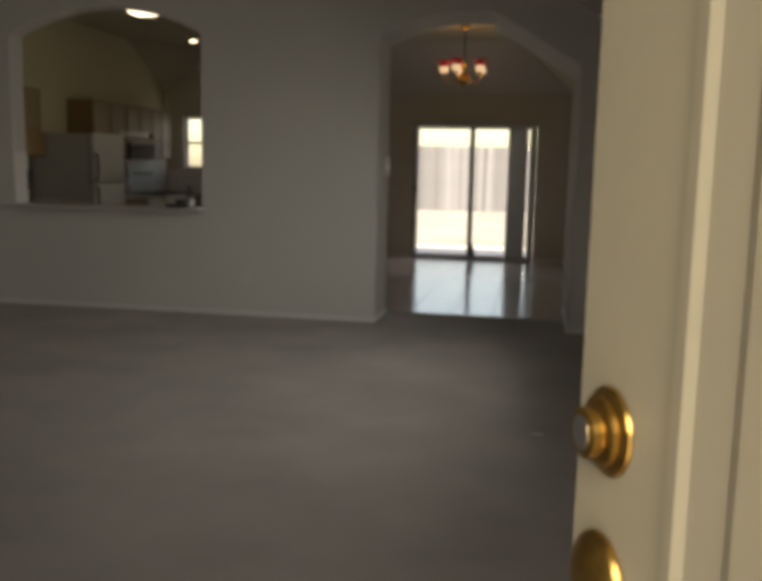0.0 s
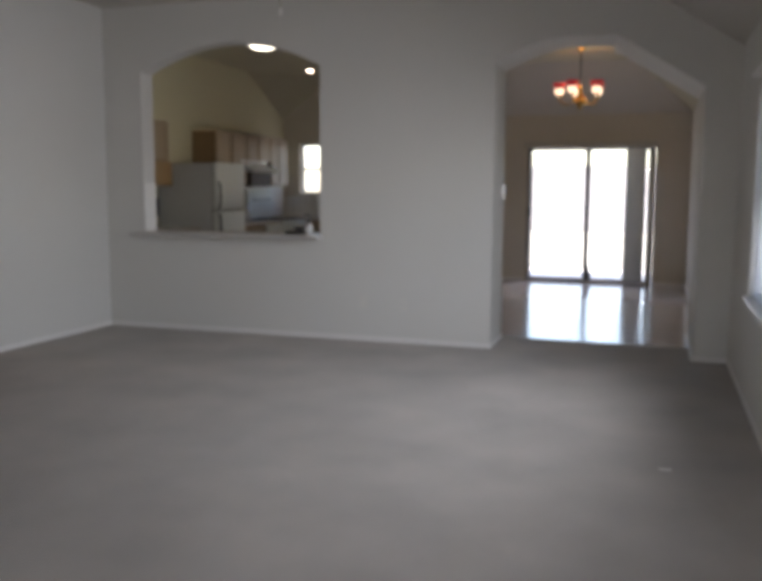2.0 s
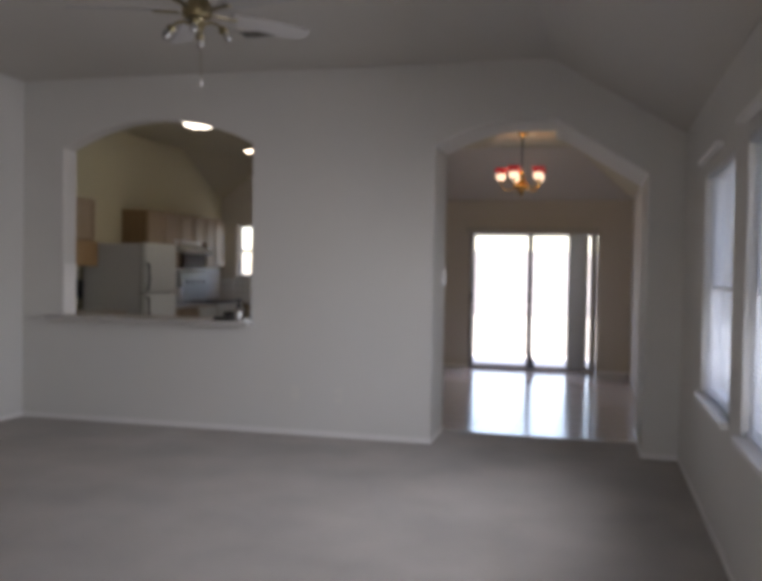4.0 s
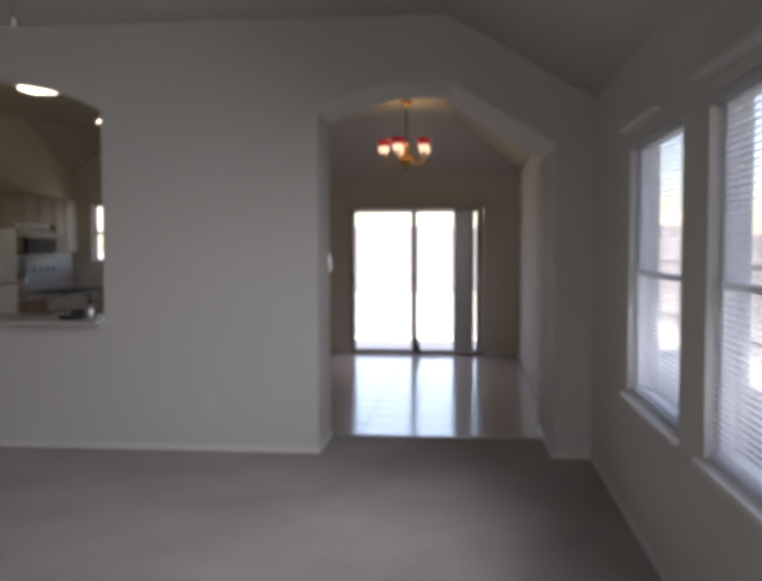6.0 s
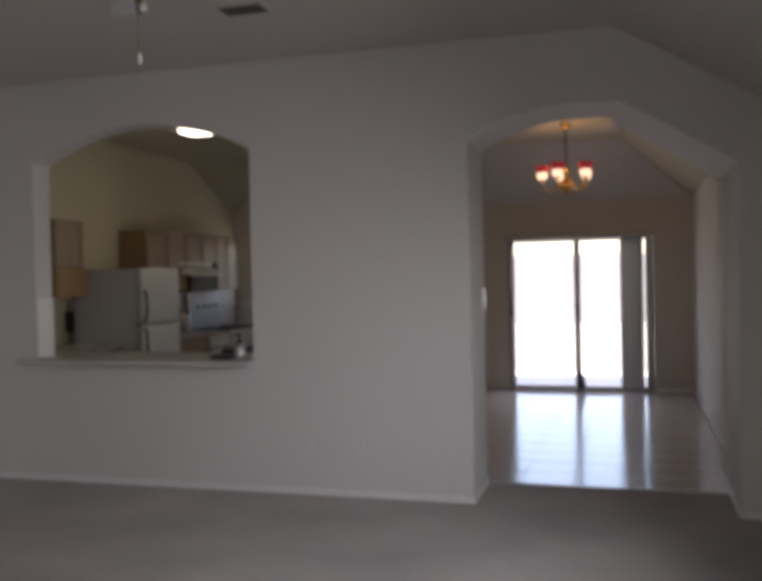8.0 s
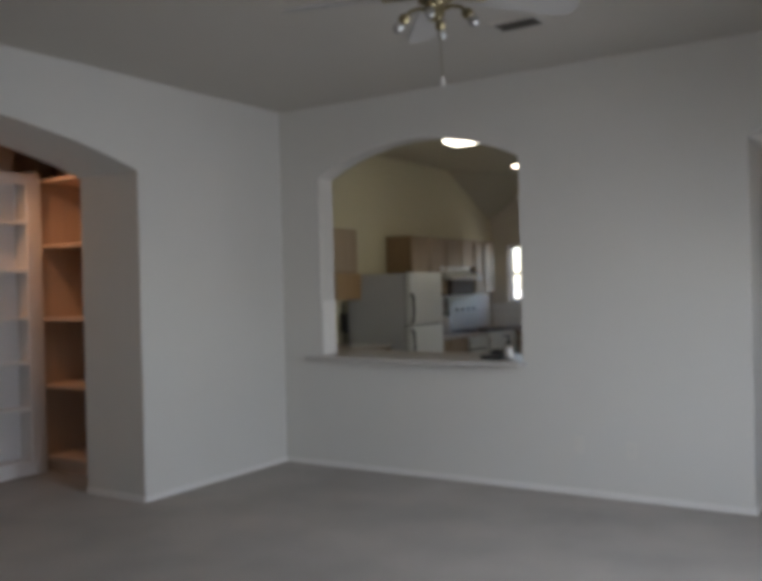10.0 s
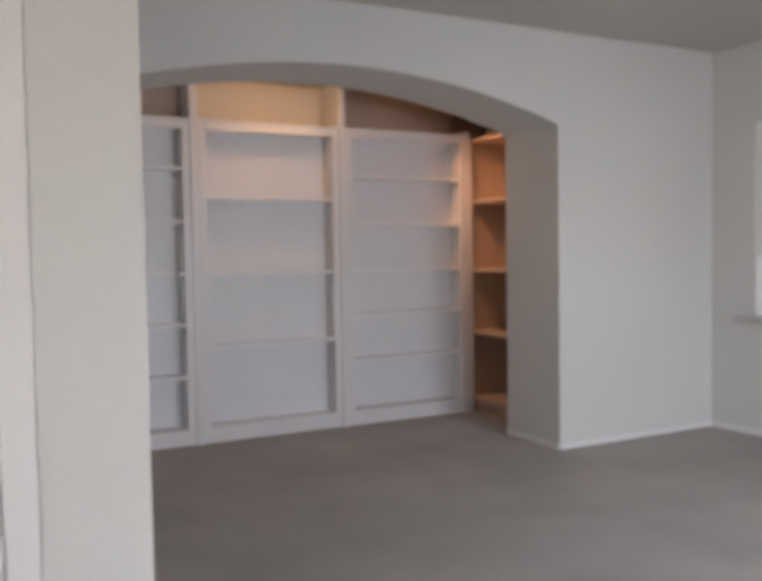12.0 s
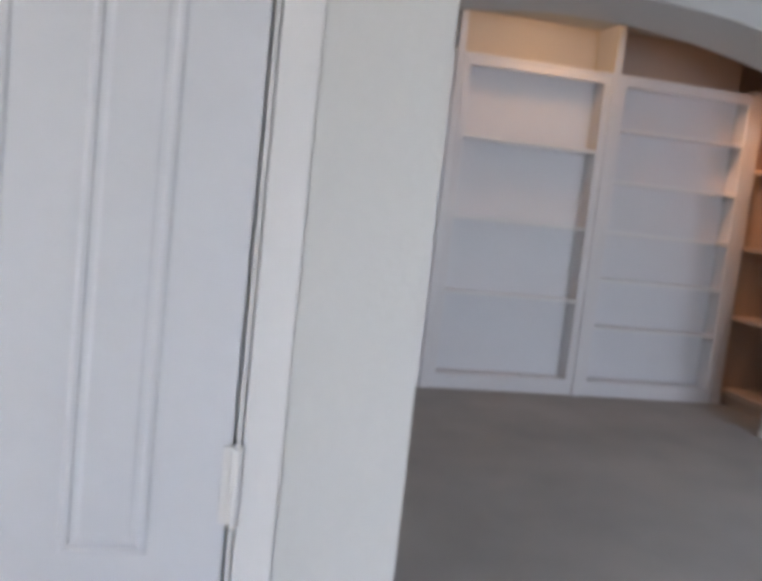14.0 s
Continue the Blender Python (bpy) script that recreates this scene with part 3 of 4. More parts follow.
def closet_door():
    d = thing("door_closet", (XH, 0.035, 0), "white six-panel closet door, closed", "door", kind="structure")
    a0, b0, zt = -0.262, 0.3265, 2.29
    leaf = boxed(XH - 0.042, XH - 0.004, a0, b0, 0.012, zt, bevel=0.003)
    part("leaf", leaf, DOORP, d)
    for a, b in ((-0.152, -0.022), (0.088, 0.209)):
        for c, e in ((0.20, 0.73), (0.845, 1.77), (1.89, 2.17)):
            p = bmesh.new()
            loops = []
            for off, h in ((-0.004, 0.0), (0.002, 0.0045), (0.009, 0.0045), (0.013, 0.0008), (0.020, 0.0010), (0.026, 0.0032)):
                loops.append([p.verts.new((XH - 0.004 + h, y, z)) for y, z in ((a + off, c + off), (b - off, c + off), (b - off, e - off), (a + off, e - off))])
            for r, s in zip(loops, loops[1:]):
                for i in range(4):
                    p.faces.new((r[i], r[(i + 1) % 4], s[(i + 1) % 4], s[i]))
            p.faces.new(loops[-1])
            p.faces.new(loops[0][::-1])
            part("panel", p, DOORP, d, "moulded white panel")
    for z in (0.28, 0.955, 2.04):
        h = bmesh.new()
        for k in range(5):
            zz = z - 0.06 + 0.0242 * k
            lathe(h, [(0.0068, 0), (0.0068, 0.023)], 14, Matrix.Translation((XH + 0.008, 0.335, zz)))
        lathe(h, [(0.004, 0), (0.0075, 0.002), (0.005, 0.006), (0.001, 0.009)], 14, Matrix.Translation((XH + 0.008, 0.335, z + 0.061)))
        lathe(h, [(0.001, 0), (0.005, 0.003), (0.0075, 0.006), (0.004, 0.008)], 14, Matrix.Translation((XH + 0.008, 0.335, z - 0.068)))
        box(h, XH - 0.002, XH + 0.003, 0.314, 0.335, z - 0.06, z + 0.061)
        part("hinge", h, TRIM, d, "hinge painted over in white", True)
    k = bmesh.new()
    lathe(k, [(0.03, 0), (0.03, 0.006), (0.012, 0.012), (0.012, 0.03), (0.026, 0.04), (0.024, 0.058), (0.01, 0.062)], 24,
          Matrix(((0, 0, 1, XH - 0.004), (1, 0, 0, -0.20), (0, 1, 0, 0.95), (0, 0, 0, 1))))
    part("knob", k, BRASS, d, "brass knob", True)
    c = thing("trim_closet_casing", (XH, 0.035, 0), "plain white casing round the closet door", "casing", kind="structure")
    for y0, y1 in ((0.3415, 0.402), (-0.335, -0.274)):
        s = bmesh.new()
        box(s, XH, XH + 0.005, y0, y1, 0, 2.37, 0.002)
        part("side_casing", s, TRIM, c)
    s = bmesh.new()
    box(s, XH, XH + 0.012, -0.274, 0.341, 2.305, 2.37, 0.003)
    part("head_casing", s, TRIM, c)
    j = bmesh.new()
    box(j, XH - 0.12, XH + 0.001, 0.332, 0.3385, 0, 2.30, 0.001)
    box(j, XH - 0.12, XH + 0.001, -0.272, -0.2635, 0, 2.30)
    box(j, XH - 0.12, XH + 0.001, -0.2635, 0.3315, 2.292, 2.2995)
    part("jamb", j, TRIM, c)


closet_door()

# ---- library bookcases ----
XB, DEPTH = -6.205, 0.175


def bookcase(y0, y1, levels, top=2.545, label=""):
    b = thing("bookcase", (XB, (y0 + y1) / 2, 0), label, "bookcase", group="library bookcases")
    xb = XB - DEPTH
    for y in (y0, y1 - 0.048):
        part("side_panel", boxed(xb, XB, y, y + 0.048, 0, top - 0.01), SHELF, b)
    part("back_panel", boxed(xb, xb + 0.008, y0 + 0.048, y1 - 0.048, 0.05, top - 0.01), BACKP, b, "smooth white back board")
    part("top_panel", boxed(xb + 0.008, XB, y0 + 0.048, y1 - 0.048, top - 0.035, top - 0.012), SHELF, b)
    part("plinth", boxed(XB - 0.02, XB + 0.004, y0, y1, 0, 0.085, bevel=0.003), SHELF, b)
    for y in (y0, y1 - 0.06):
        part("stile", boxed(XB, XB + 0.02, y, y + 0.06, 0.085, top, bevel=0.004), SHELF, b)
    part("rail", boxed(XB, XB + 0.02, y0 + 0.06, y1 - 0.06, top - 0.065, top, bevel=0.004), SHELF, b, "top face rail")
    part("crown", boxed(XB, XB + 0.028, y0 - 0.006, y1 + 0.006, top, top + 0.022, bevel=0.006), SHELF, b)
    part("rail", boxed(XB, XB + 0.02, y0 + 0.06, y1 - 0.06, 0.085, 0.125, bevel=0.003), SHELF, b)
    part("shelf", boxed(xb + 0.008, XB - 0.003, y0 + 0.048, y1 - 0.048, 0.105, 0.127), SHELF, b)
    for z in levels:
        sh = part("shelf", boxed(xb + 0.008, XB - 0.018, y0 + 0.048, y1 - 0.048, z - 0.010, z + 0.010), SHELF, b)
        # shelf edge coloured whiter than the shelf, for the light it catches
        part("lit_edge_strip", boxed(XB - 0.018, XB - 0.002, y0 + 0.049, y1 - 0.049, z - 0.017, z + 0.0125, bevel=0.003), TRIM, sh, "glossier front edge, whiter in place of the light it catches")
    return b


bookcase(0.85, 2.066, (2.183, 1.768, 1.358, 0.952, 0.541), label="tall white built-in bookcase with five empty shelves")
bookcase(2.13, 3.347, (1.955, 1.345, 0.764), label="tall white built-in bookcase with three empty shelves")
bookcase(3.411, 4.633, (2.154, 1.743, 1.342, 0.957, 0.563), label="tall white built-in bookcase with five empty shelves, beside the corner")


def side_bookcase():
    """The unit on the nook's end wall, turned to face along it."""
    b = thing("corner_bookcase", (-5.8, 4.95, 0), "tan wooden corner bookcase with deep empty shelves in lamplight", "bookcase", group="library bookcases")
    x0, x1, y0, y1, top = -6.26, -5.23, 4.72, 5.24, 2.54
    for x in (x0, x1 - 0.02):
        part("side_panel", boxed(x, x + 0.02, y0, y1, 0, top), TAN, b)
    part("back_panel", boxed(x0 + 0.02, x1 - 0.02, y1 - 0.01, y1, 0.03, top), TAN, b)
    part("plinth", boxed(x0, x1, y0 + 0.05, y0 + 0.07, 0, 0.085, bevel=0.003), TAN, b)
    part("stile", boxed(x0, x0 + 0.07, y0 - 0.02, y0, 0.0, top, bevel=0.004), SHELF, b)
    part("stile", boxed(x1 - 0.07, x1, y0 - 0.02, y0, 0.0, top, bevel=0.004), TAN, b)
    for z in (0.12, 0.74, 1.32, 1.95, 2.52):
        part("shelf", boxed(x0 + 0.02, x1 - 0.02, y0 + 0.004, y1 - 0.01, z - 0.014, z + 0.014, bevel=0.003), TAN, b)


side_bookcase()


def pilaster(y0, y1, z1=2.95):
    solid("trim_pilaster", boxed(-6.60, XB + 0.03, y0, y1, 0, z1, bevel=0.004), SHELF, "white post between the bookcases", "post", "structure")


pilaster(2.069, 2.127)
pilaster(3.350, 3.408)
solid("trim_corner_post", boxed(-6.55, -6.19, 4.637, 4.70, 0, 2.60, bevel=0.004), SHELF, "white corner post of the bookcases", "post", "structure")
solid("trim_upper_panel", boxed(-6.54, -6.52, 2.128, 3.349, 2.575, 2.948), NOOKLIT, "panel above the middle bookcase, lamplight put in its cream colour", "panel", "structure")
# added panels bring the tan wall forward so the lamp reaches it
for ya, yb in ((0.86, 2.066), (3.411, 4.636)):
    solid("trim_upper_panel", boxed(-6.46, -6.44, ya, yb, 2.575, 2.948), NOOK, "tan panel added above a bookcase, set forward into the lamplight", "panel", "structure")


def library_lamp():
    l = thing("ceiling_downlight", (-5.76, 2.80, 2.95), "small warm ceiling lamp in the library nook", "lamp")
    t = bmesh.new()
    lathe(t, [(0.09, -0.004), (0.095, -0.012), (0.085, -0.018), (0.07, -0.018), (0.065, -0.006)], 28, Matrix.Translation(l.location))
    part("trim_ring", t, TRIM, l, "", True)
    t = bmesh.new()
    lathe(t, [(0.06, -0.006), (0.05, -0.014), (0.02, -0.020)], 24, Matrix.Translation(l.location))
    part("lens", t, WARML, l, "glowing warm lens", True)
    return l


library_lamp()
lib = new("library_bulb_light", bpy.data.lights.new("library_bulb_light", "POINT"))
lib.data.energy, lib.data.color, lib.data.shadow_soft_size = 0.80, (1.0, 0.60, 0.28), 0.12
lib.location = (-5.76, 2.80, 2.86)

spot = new("corner_downlight", bpy.data.lights.new("corner_downlight", "SPOT"))
spot.data.energy, spot.data.color, spot.data.spot_size, spot.data.spot_blend = 11.0, (1.0, 0.55, 0.29), radians(72), 0.8
spot.data.shadow_soft_size = 0.14
spot.matrix_world = look((-5.72, 3.95, 2.90), (-5.78, 5.05, 1.75))
dl = thing("corner_lamp", (-5.72, 3.92, 2.95), "small warm downlight over the corner bookcase", "lamp")
t = bmesh.new()
lathe(t, [(0.075, -0.002), (0.08, -0.010), (0.06, -0.016)], 24, Matrix.Translation((-5.72, 3.92, 2.95)))
part("trim_ring", t, TRIM, dl, "", True)

# ---- ledge of the pass-through ----
solid("ledge", boxed(-4.22, -2.255, 5.84, 6.25, 0.917, 0.955, bevel=0.010), LEDGE, "pale laminate bar ledge of the pass-through", "ledge", "structure")

solid("trim_jamb_board", boxed(-4.1445, -4.132, 6.004, 6.196, 0.957, 1.425, bevel=0.003), TRIM, "white board on the jamb above the ledge", "board", "structure")

# ---- wall plates ----


def outlet(x, z):
    o = thing("wall_outlet", (x, YF, z), "almond plastic outlet plate low on the wall", "outlet")
    part("plate", boxed(x - 0.035, x + 0.035, YF - 0.006, YF, z - 0.057, z + 0.057, bevel=0.003), PLATE, o)
    for dz in (-0.024, 0.024):
        part("socket", boxed(x - 0.017, x + 0.017, YF - 0.009, YF - 0.005, z + dz - 0.014, z + dz + 0.014, bevel=0.002), PLATE, o)


outlet(-1.87, 0.36)
cp = thing("cable_plate", (-1.49, YF, 0.35), "almond plastic cable plate low on the wall", "wall plate")
part("plate", boxed(-1.525, -1.455, YF - 0.006, YF, 0.293, 0.407, bevel=0.003), PLATE, cp)
b = bmesh.new()
lathe(b, [(0.008, 0), (0.008, 0.004), (0.005, 0.005), (0.005, 0.012), (0.001, 0.012)], 16, Matrix(((1, 0, 0, -1.49), (0, 0, -1, YF - 0.006), (0, 1, 0, 0.35), (0, 0, 0, 1))))
part("cable_socket", b, STEEL, cp, "small threaded metal socket", True)
sw = thing("light_switch", (-0.70, 6.50, 1.365), "glossy white double light switch on the arch jamb", "switch")
part("plate", boxed(-0.70, -0.690, 6.44, 6.56, 1.300, 1.430, bevel=0.003), GLOSSP, sw)
for y in (6.475, 6.525):
    part("toggle", boxed(-0.690, -0.676, y - 0.006, y + 0.006, 1.350, 1.382, bevel=0.002), GLOSSP, sw)
solid("lint_scrap", boxed(0.70, 0.76, 3.095, 3.11, 0.0, 0.006, bevel=0.002), LINT, "thin white scrap lying on the carpet", "scrap")

# ---- ceiling vent ----
CV = (-1.79, 4.90)
vent = thing("ceiling_vent", (*CV, HF), "ceiling air vent with dark louvres", "vent")
v = bmesh.new()
box(v, CV[0] - 0.15, CV[0] + 0.15, CV[1] - 0.10, CV[1] - 0.075, HF - 0.012, HF, 0.003)
box(v, CV[0] - 0.15, CV[0] + 0.15, CV[1] + 0.075, CV[1] + 0.10, HF - 0.012, HF, 0.003)
box(v, CV[0] - 0.15, CV[0] - 0.128, CV[1] - 0.075, CV[1] + 0.075, HF - 0.012, HF, 0.003)
box(v, CV[0] + 0.128, CV[0] + 0.15, CV[1] - 0.075, CV[1] + 0.075, HF - 0.012, HF, 0.003)
part("vent_frame", v, CEIL, vent)
part("backing", boxed(CV[0] - 0.128, CV[0] + 0.128, CV[1] - 0.075, CV[1] + 0.075, HF - 0.003, HF + 0.002), DARK, vent)
for i in range(6):
    y = CV[1] - 0.063 + i * 0.025
    part("slat", boxed(CV[0] - 0.128, CV[0] + 0.128, y, y + 0.006, HF - 0.012, HF - 0.003), BRONZE, vent)

# ---- ceiling fan ----


def ceiling_fan():
    fx, fy = -1.37, 3.10
    f = thing("ceiling_fan", (fx, fy, HF), "brass ceiling fan with pale blades and a four-arm light kit", "fan")
    at = Matrix.Translation((fx, fy, 0))
    b = bmesh.new()
    lathe(b, [(0.02, 3.03), (0.055, 3.05), (0.068, 3.08), (0.07, HF)], 28, at)
    part("canopy", b, FANBRASS, f, "brass canopy", True)
    b = bmesh.new()
    lathe(b, [(0.012, 2.820), (0.012, 3.04)], 14, at)
    part("downrod", b, FANBRASS, f, "dark brass rod", True)
    b = bmesh.new()
    lathe(b, [(0.014, 2.885), (0.034, 2.900), (0.038, 2.940), (0.034, 2.985), (0.014, 2.995)], 24, at)
    part("coupling", b, FANBRASS, f, "", True)
    b = bmesh.new()
    lathe(b, [(0.04, 2.645), (0.070, 2.655), (0.078, 2.680), (0.074, 2.715), (0.056, 2.745), (0.030, 2.764), (0.016, 2.780), (0.013, 2.83)], 32, at)
    part("motor_housing", b, FANBRASS, f, "polished brass motor housing", True)
    b = bmesh.new()
    lathe(b, [(0.012, 2.575), (0.030, 2.583), (0.038, 2.605), (0.034, 2.628), (0.042, 2.646)], 28, at)
    part("light_hub", b, FANBRASS, f, "", True)
    for i in range(5):
        a = radians(53 + 72 * i)
        m = at @ pose(0, 0, 0, 0, 0, math.degrees(a))
        iron = bmesh.new()
        box(iron, 0.09, 0.22, -0.016, 0.016, 2.676, 2.684, 0.002)
        bmesh.ops.transform(iron, matrix=m, verts=iron.verts)
        part("blade_iron", iron, FANBRASS, f)
        bl = bmesh.new()
        outline = [(0.18, -0.045), (0.30, -0.058), (0.58, -0.066), (0.63, -0.055), (0.65, -0.025), (0.65, 0.025), (0.63, 0.055), (0.58, 0.066), (0.30, 0.058), (0.18, 0.045)]
        prism(bl, outline, Matrix.Translation((0, 0, 2.686)) @ pose(0, 0, 0, -13, 0, 0), 0.007)
        bmesh.ops.transform(bl, matrix=m, verts=bl.verts)
        part("blade", bl, BLADE, f, "pale blade")
    for i in range(4):
        a = radians(20 + 90 * i)
        c, s = math.cos(a), math.sin(a)
        arm = bmesh.new()
        tube(arm, [(fx + c * r, fy + s * r, z) for r, z in ((0.025, 2.618), (0.065, 2.634), (0.100, 2.626), (0.120, 2.606))], 0.008, 10)
        part("lamp_arm", arm, FANBRASS, f, "", True)
        so = bmesh.new()
        tilt = Matrix.Translation((fx + c * 0.120, fy + s * 0.120, 2.606)) @ Matrix.Rotation(a, 4, "Z") @ Matrix.Rotation(radians(145), 4, "Y")
        lathe(so, [(0.010, -0.01), (0.021, 0.0), (0.023, 0.022), (0.016, 0.028)], 18, tilt)
        cup = part("socket_cup", so, FANBRASS, f, "bare brass socket cup", True)
        bu = bmesh.new()
        lathe(bu, [(0.012, 0.026), (0.020, 0.042), (0.022, 0.056), (0.016, 0.070), (0.004, 0.078)], 18, tilt)
        part("bulb", bu, STEEL, cup, "small shiny unlit bulb", True)
    ch = bmesh.new()
    tube(ch, [(fx + 0.03, fy - 0.03, 2.60), (fx + 0.042, fy - 0.03, 2.34)], 0.002, 6)
    part("pull_chain", ch, FANBRASS, f)
    ch = bmesh.new()
    lathe(ch, [(0.003, 2.345), (0.008, 2.332), (0.008, 2.315), (0.004, 2.305)], 14, Matrix.Translation((fx + 0.042, fy - 0.03, 0)))
    part("pull_knob", ch, TRIM, f, "white pull knob", True)


ceiling_fan()

# ---- chandelier ----


def chandelier():
    cx, cy = -0.295, 9.45
    c = thing("chandelier", (cx, cy, HF), "brass chandelier with lit red-topped glass shades", "chandelier")
    at = Matrix.Translation((cx, cy, 0))
    b = bmesh.new()
    lathe(b, [(0.012, HF - 0.06), (0.04, HF - 0.045), (0.06, HF - 0.015), (0.062, HF)], 28, at)
    part("canopy", b, BRASS, c, "", True)
    b = bmesh.new()
    lathe(b, [(0.009, 2.53), (0.009, HF - 0.05)], 12, at)
    part("stem", b, BLACK, c, "dark bronze stem", True)
    b = bmesh.new()
    lathe(b, [(0.004, 2.305), (0.018, 2.315), (0.03, 2.335), (0.018, 2.35), (0.055, 2.375), (0.088, 2.41), (0.082, 2.45), (0.04, 2.49), (0.025, 2.53), (0.035, 2.56), (0.012, 2.60)], 32, Matrix.Translation((cx, cy, 0.025)))
    part("body", b, BRASS, c, "turned brass body", True)
    for i in range(5):
        a = radians(37 + 72 * i)
        ca, sa = math.cos(a), math.sin(a)
        arm = bmesh.new()
        pts = [(0.05, 2.42), (0.115, 2.385), (0.175, 2.38), (0.225, 2.41), (0.245, 2.455), (0.248, 2.49)]
        tube(arm, [(cx + ca * r, cy + sa * r, z + 0.025) for r, z in pts], 0.008, 10)
        arm_ob = part("arm", arm, BRASS, c, "curved brass arm", True)
        m = Matrix.Translation((cx + ca * 0.248, cy + sa * 0.248, 0.025))
        cup = bmesh.new()
        lathe(cup, [(0.012, 2.47), (0.03, 2.48), (0.034, 2.495), (0.015, 2.50)], 20, m)
        part("bobeche", cup, BRASS, arm_ob, "", True)
        sh = bmesh.new()
        lathe(sh, [(0.025, 2.496), (0.044, 2.505), (0.054, 2.53), (0.056, 2.56), (0.054, 2.58)], 24, m)
        part("shade", sh, BULB, arm_ob, "glowing frosted glass shade", True)
        rim = bmesh.new()
        lathe(rim, [(0.055, 2.572), (0.066, 2.595), (0.078, 2.632), (0.074, 2.644), (0.060, 2.610), (0.050, 2.58)], 24, m)
        part("shade_rim", rim, REDGLASS, arm_ob, "red glass rim", True)
    lamp = new("chandelier_light", bpy.data.lights.new("chandelier_light", "POINT"))
    lamp.data.energy, lamp.data.color, lamp.data.shadow_soft_size = 0.8, (1.0, 0.76, 0.40), 0.10
    lamp.location = (cx, cy, 2.75)


chandelier()

# ---- kitchen ----


def kitchen_light():
    k = thing("ceiling_light", (-3.74, 8.12, HF), "lit rectangular kitchen ceiling light", "lamp")
    part("frame", boxed(-4.01, -3.47, 7.95, 8.27, HF - 0.03, HF, bevel=0.008), TRIM, k)
    part("diffuser", boxed(-3.99, -3.49, 7.97, 8.25, HF - 0.075, HF - 0.03, bevel=0.025), TUBE, k, "glowing acrylic diffuser")
    d = thing("recessed_light", (-4.27, 10.52, HF), "small lit recessed ceiling light", "lamp")
    b = bmesh.new()
    lathe(b, [(0.085, -0.001), (0.09, -0.008), (0.075, -0.012)], 24, Matrix.Translation((-4.27, 10.52, HF)))
    part("trim_ring", b, TRIM, d, "", True)
    b = bmesh.new()
    lathe(b, [(0.058, -0.010), (0.048, -0.018), (0.02, -0.022)], 24, Matrix.Translation((-4.27, 10.52, HF)))
    part("lens", b, CANL, d, "glowing lens", True)


kitchen_light()


def cabinet(name, x0, x1, y0, y1, z0, z1, doors, label, wood_mat=OAK, side=OAKD, group="kitchen cabinets"):
    """A wall or base unit with its doors facing +x."""
    c = thing(name, (x0, (y0 + y1) / 2, z0), label, "cabinet", group=group)
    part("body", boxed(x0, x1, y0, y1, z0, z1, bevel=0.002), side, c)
    w = (y1 - y0) / doors
    for i in range(doors):
        a, b = y0 + i * w + 0.012, y0 + (i + 1) * w - 0.012
        p = bmesh.new()
        box(p, x1, x1 + 0.014, a, b, z0 + 0.015, z1 - 0.015, 0.003)
        fr = bmesh.new()
        t = 0.05
        box(fr, x1 + 0.014, x1 + 0.022, a, a + t, z0 + 0.015, z1 - 0.015, 0.002)
        box(fr, x1 + 0.014, x1 + 0.022, b - t, b, z0 + 0.015, z1 - 0.015, 0.002)
        box(fr, x1 + 0.014, x1 + 0.022, a + t, b - t, z1 - 0.015 - t, z1 - 0.015, 0.002)
        box(fr, x1 + 0.014, x1 + 0.022, a + t, b - t, z0 + 0.015, z0 + 0.015 + t, 0.002)
        door = part("door", p, wood_mat, c, "oak door with a recessed panel")
        part("door_frame", fr, wood_mat, door)
    return c


cabinet("upper_cabinet", XK, -4.87, 7.16, 7.61, 1.685, 2.15, 1, "light oak wall cabinet near the pass-through")
cabinet("upper_cabinet", XK, -4.87, 8.74, 9.62, 1.42, 2.13, 2, "light oak wall cabinet beyond the refrigerator")
cabinet("upper_cabinet", XK, -4.87, 9.622, 10.40, 1.76, 2.13, 2, "short light oak wall cabinet over the range hood")
cabinet("upper_cabinet", XK, -4.87, 10.402, 11.0, 1.42, 2.13, 2, "light oak wall cabinet by the corner")
hw = thing("wall_box", (XK, 7.39, 1.40), "honey-coloured wooden wall box under the cabinet", "box")
part("body", boxed(XK, -4.83, 7.14, 7.63, 1.40, 1.682, bevel=0.006), HONEY, hw)
part("front_board", boxed(-4.83, -4.815, 7.16, 7.61, 1.415, 1.67, bevel=0.004), HONEY, hw)
cabinet("base_cabinet", XK, -4.60, 6.40, 7.82, 0.0, 0.87, 3, "oak base cabinet under the laminate worktop")
cabinet("base_cabinet", XK, -4.60, 8.62, 9.64, 0.0, 0.87, 2, "oak base cabinet between refrigerator and dishwasher")
cabinet("base_cabinet", XK, -4.60, 11.04, YE - 0.01, 0.0, 0.87, 1, "narrow oak base cabinet in the corner")
for a, b in ((6.35, 7.83), (8.61, 10.13), (11.03, YE - 0.002)):
    solid("worktop", boxed(XK, -4.57, a, b, 0.872, 0.91, bevel=0.008), LAMIN, "beige laminate kitchen worktop", "worktop")


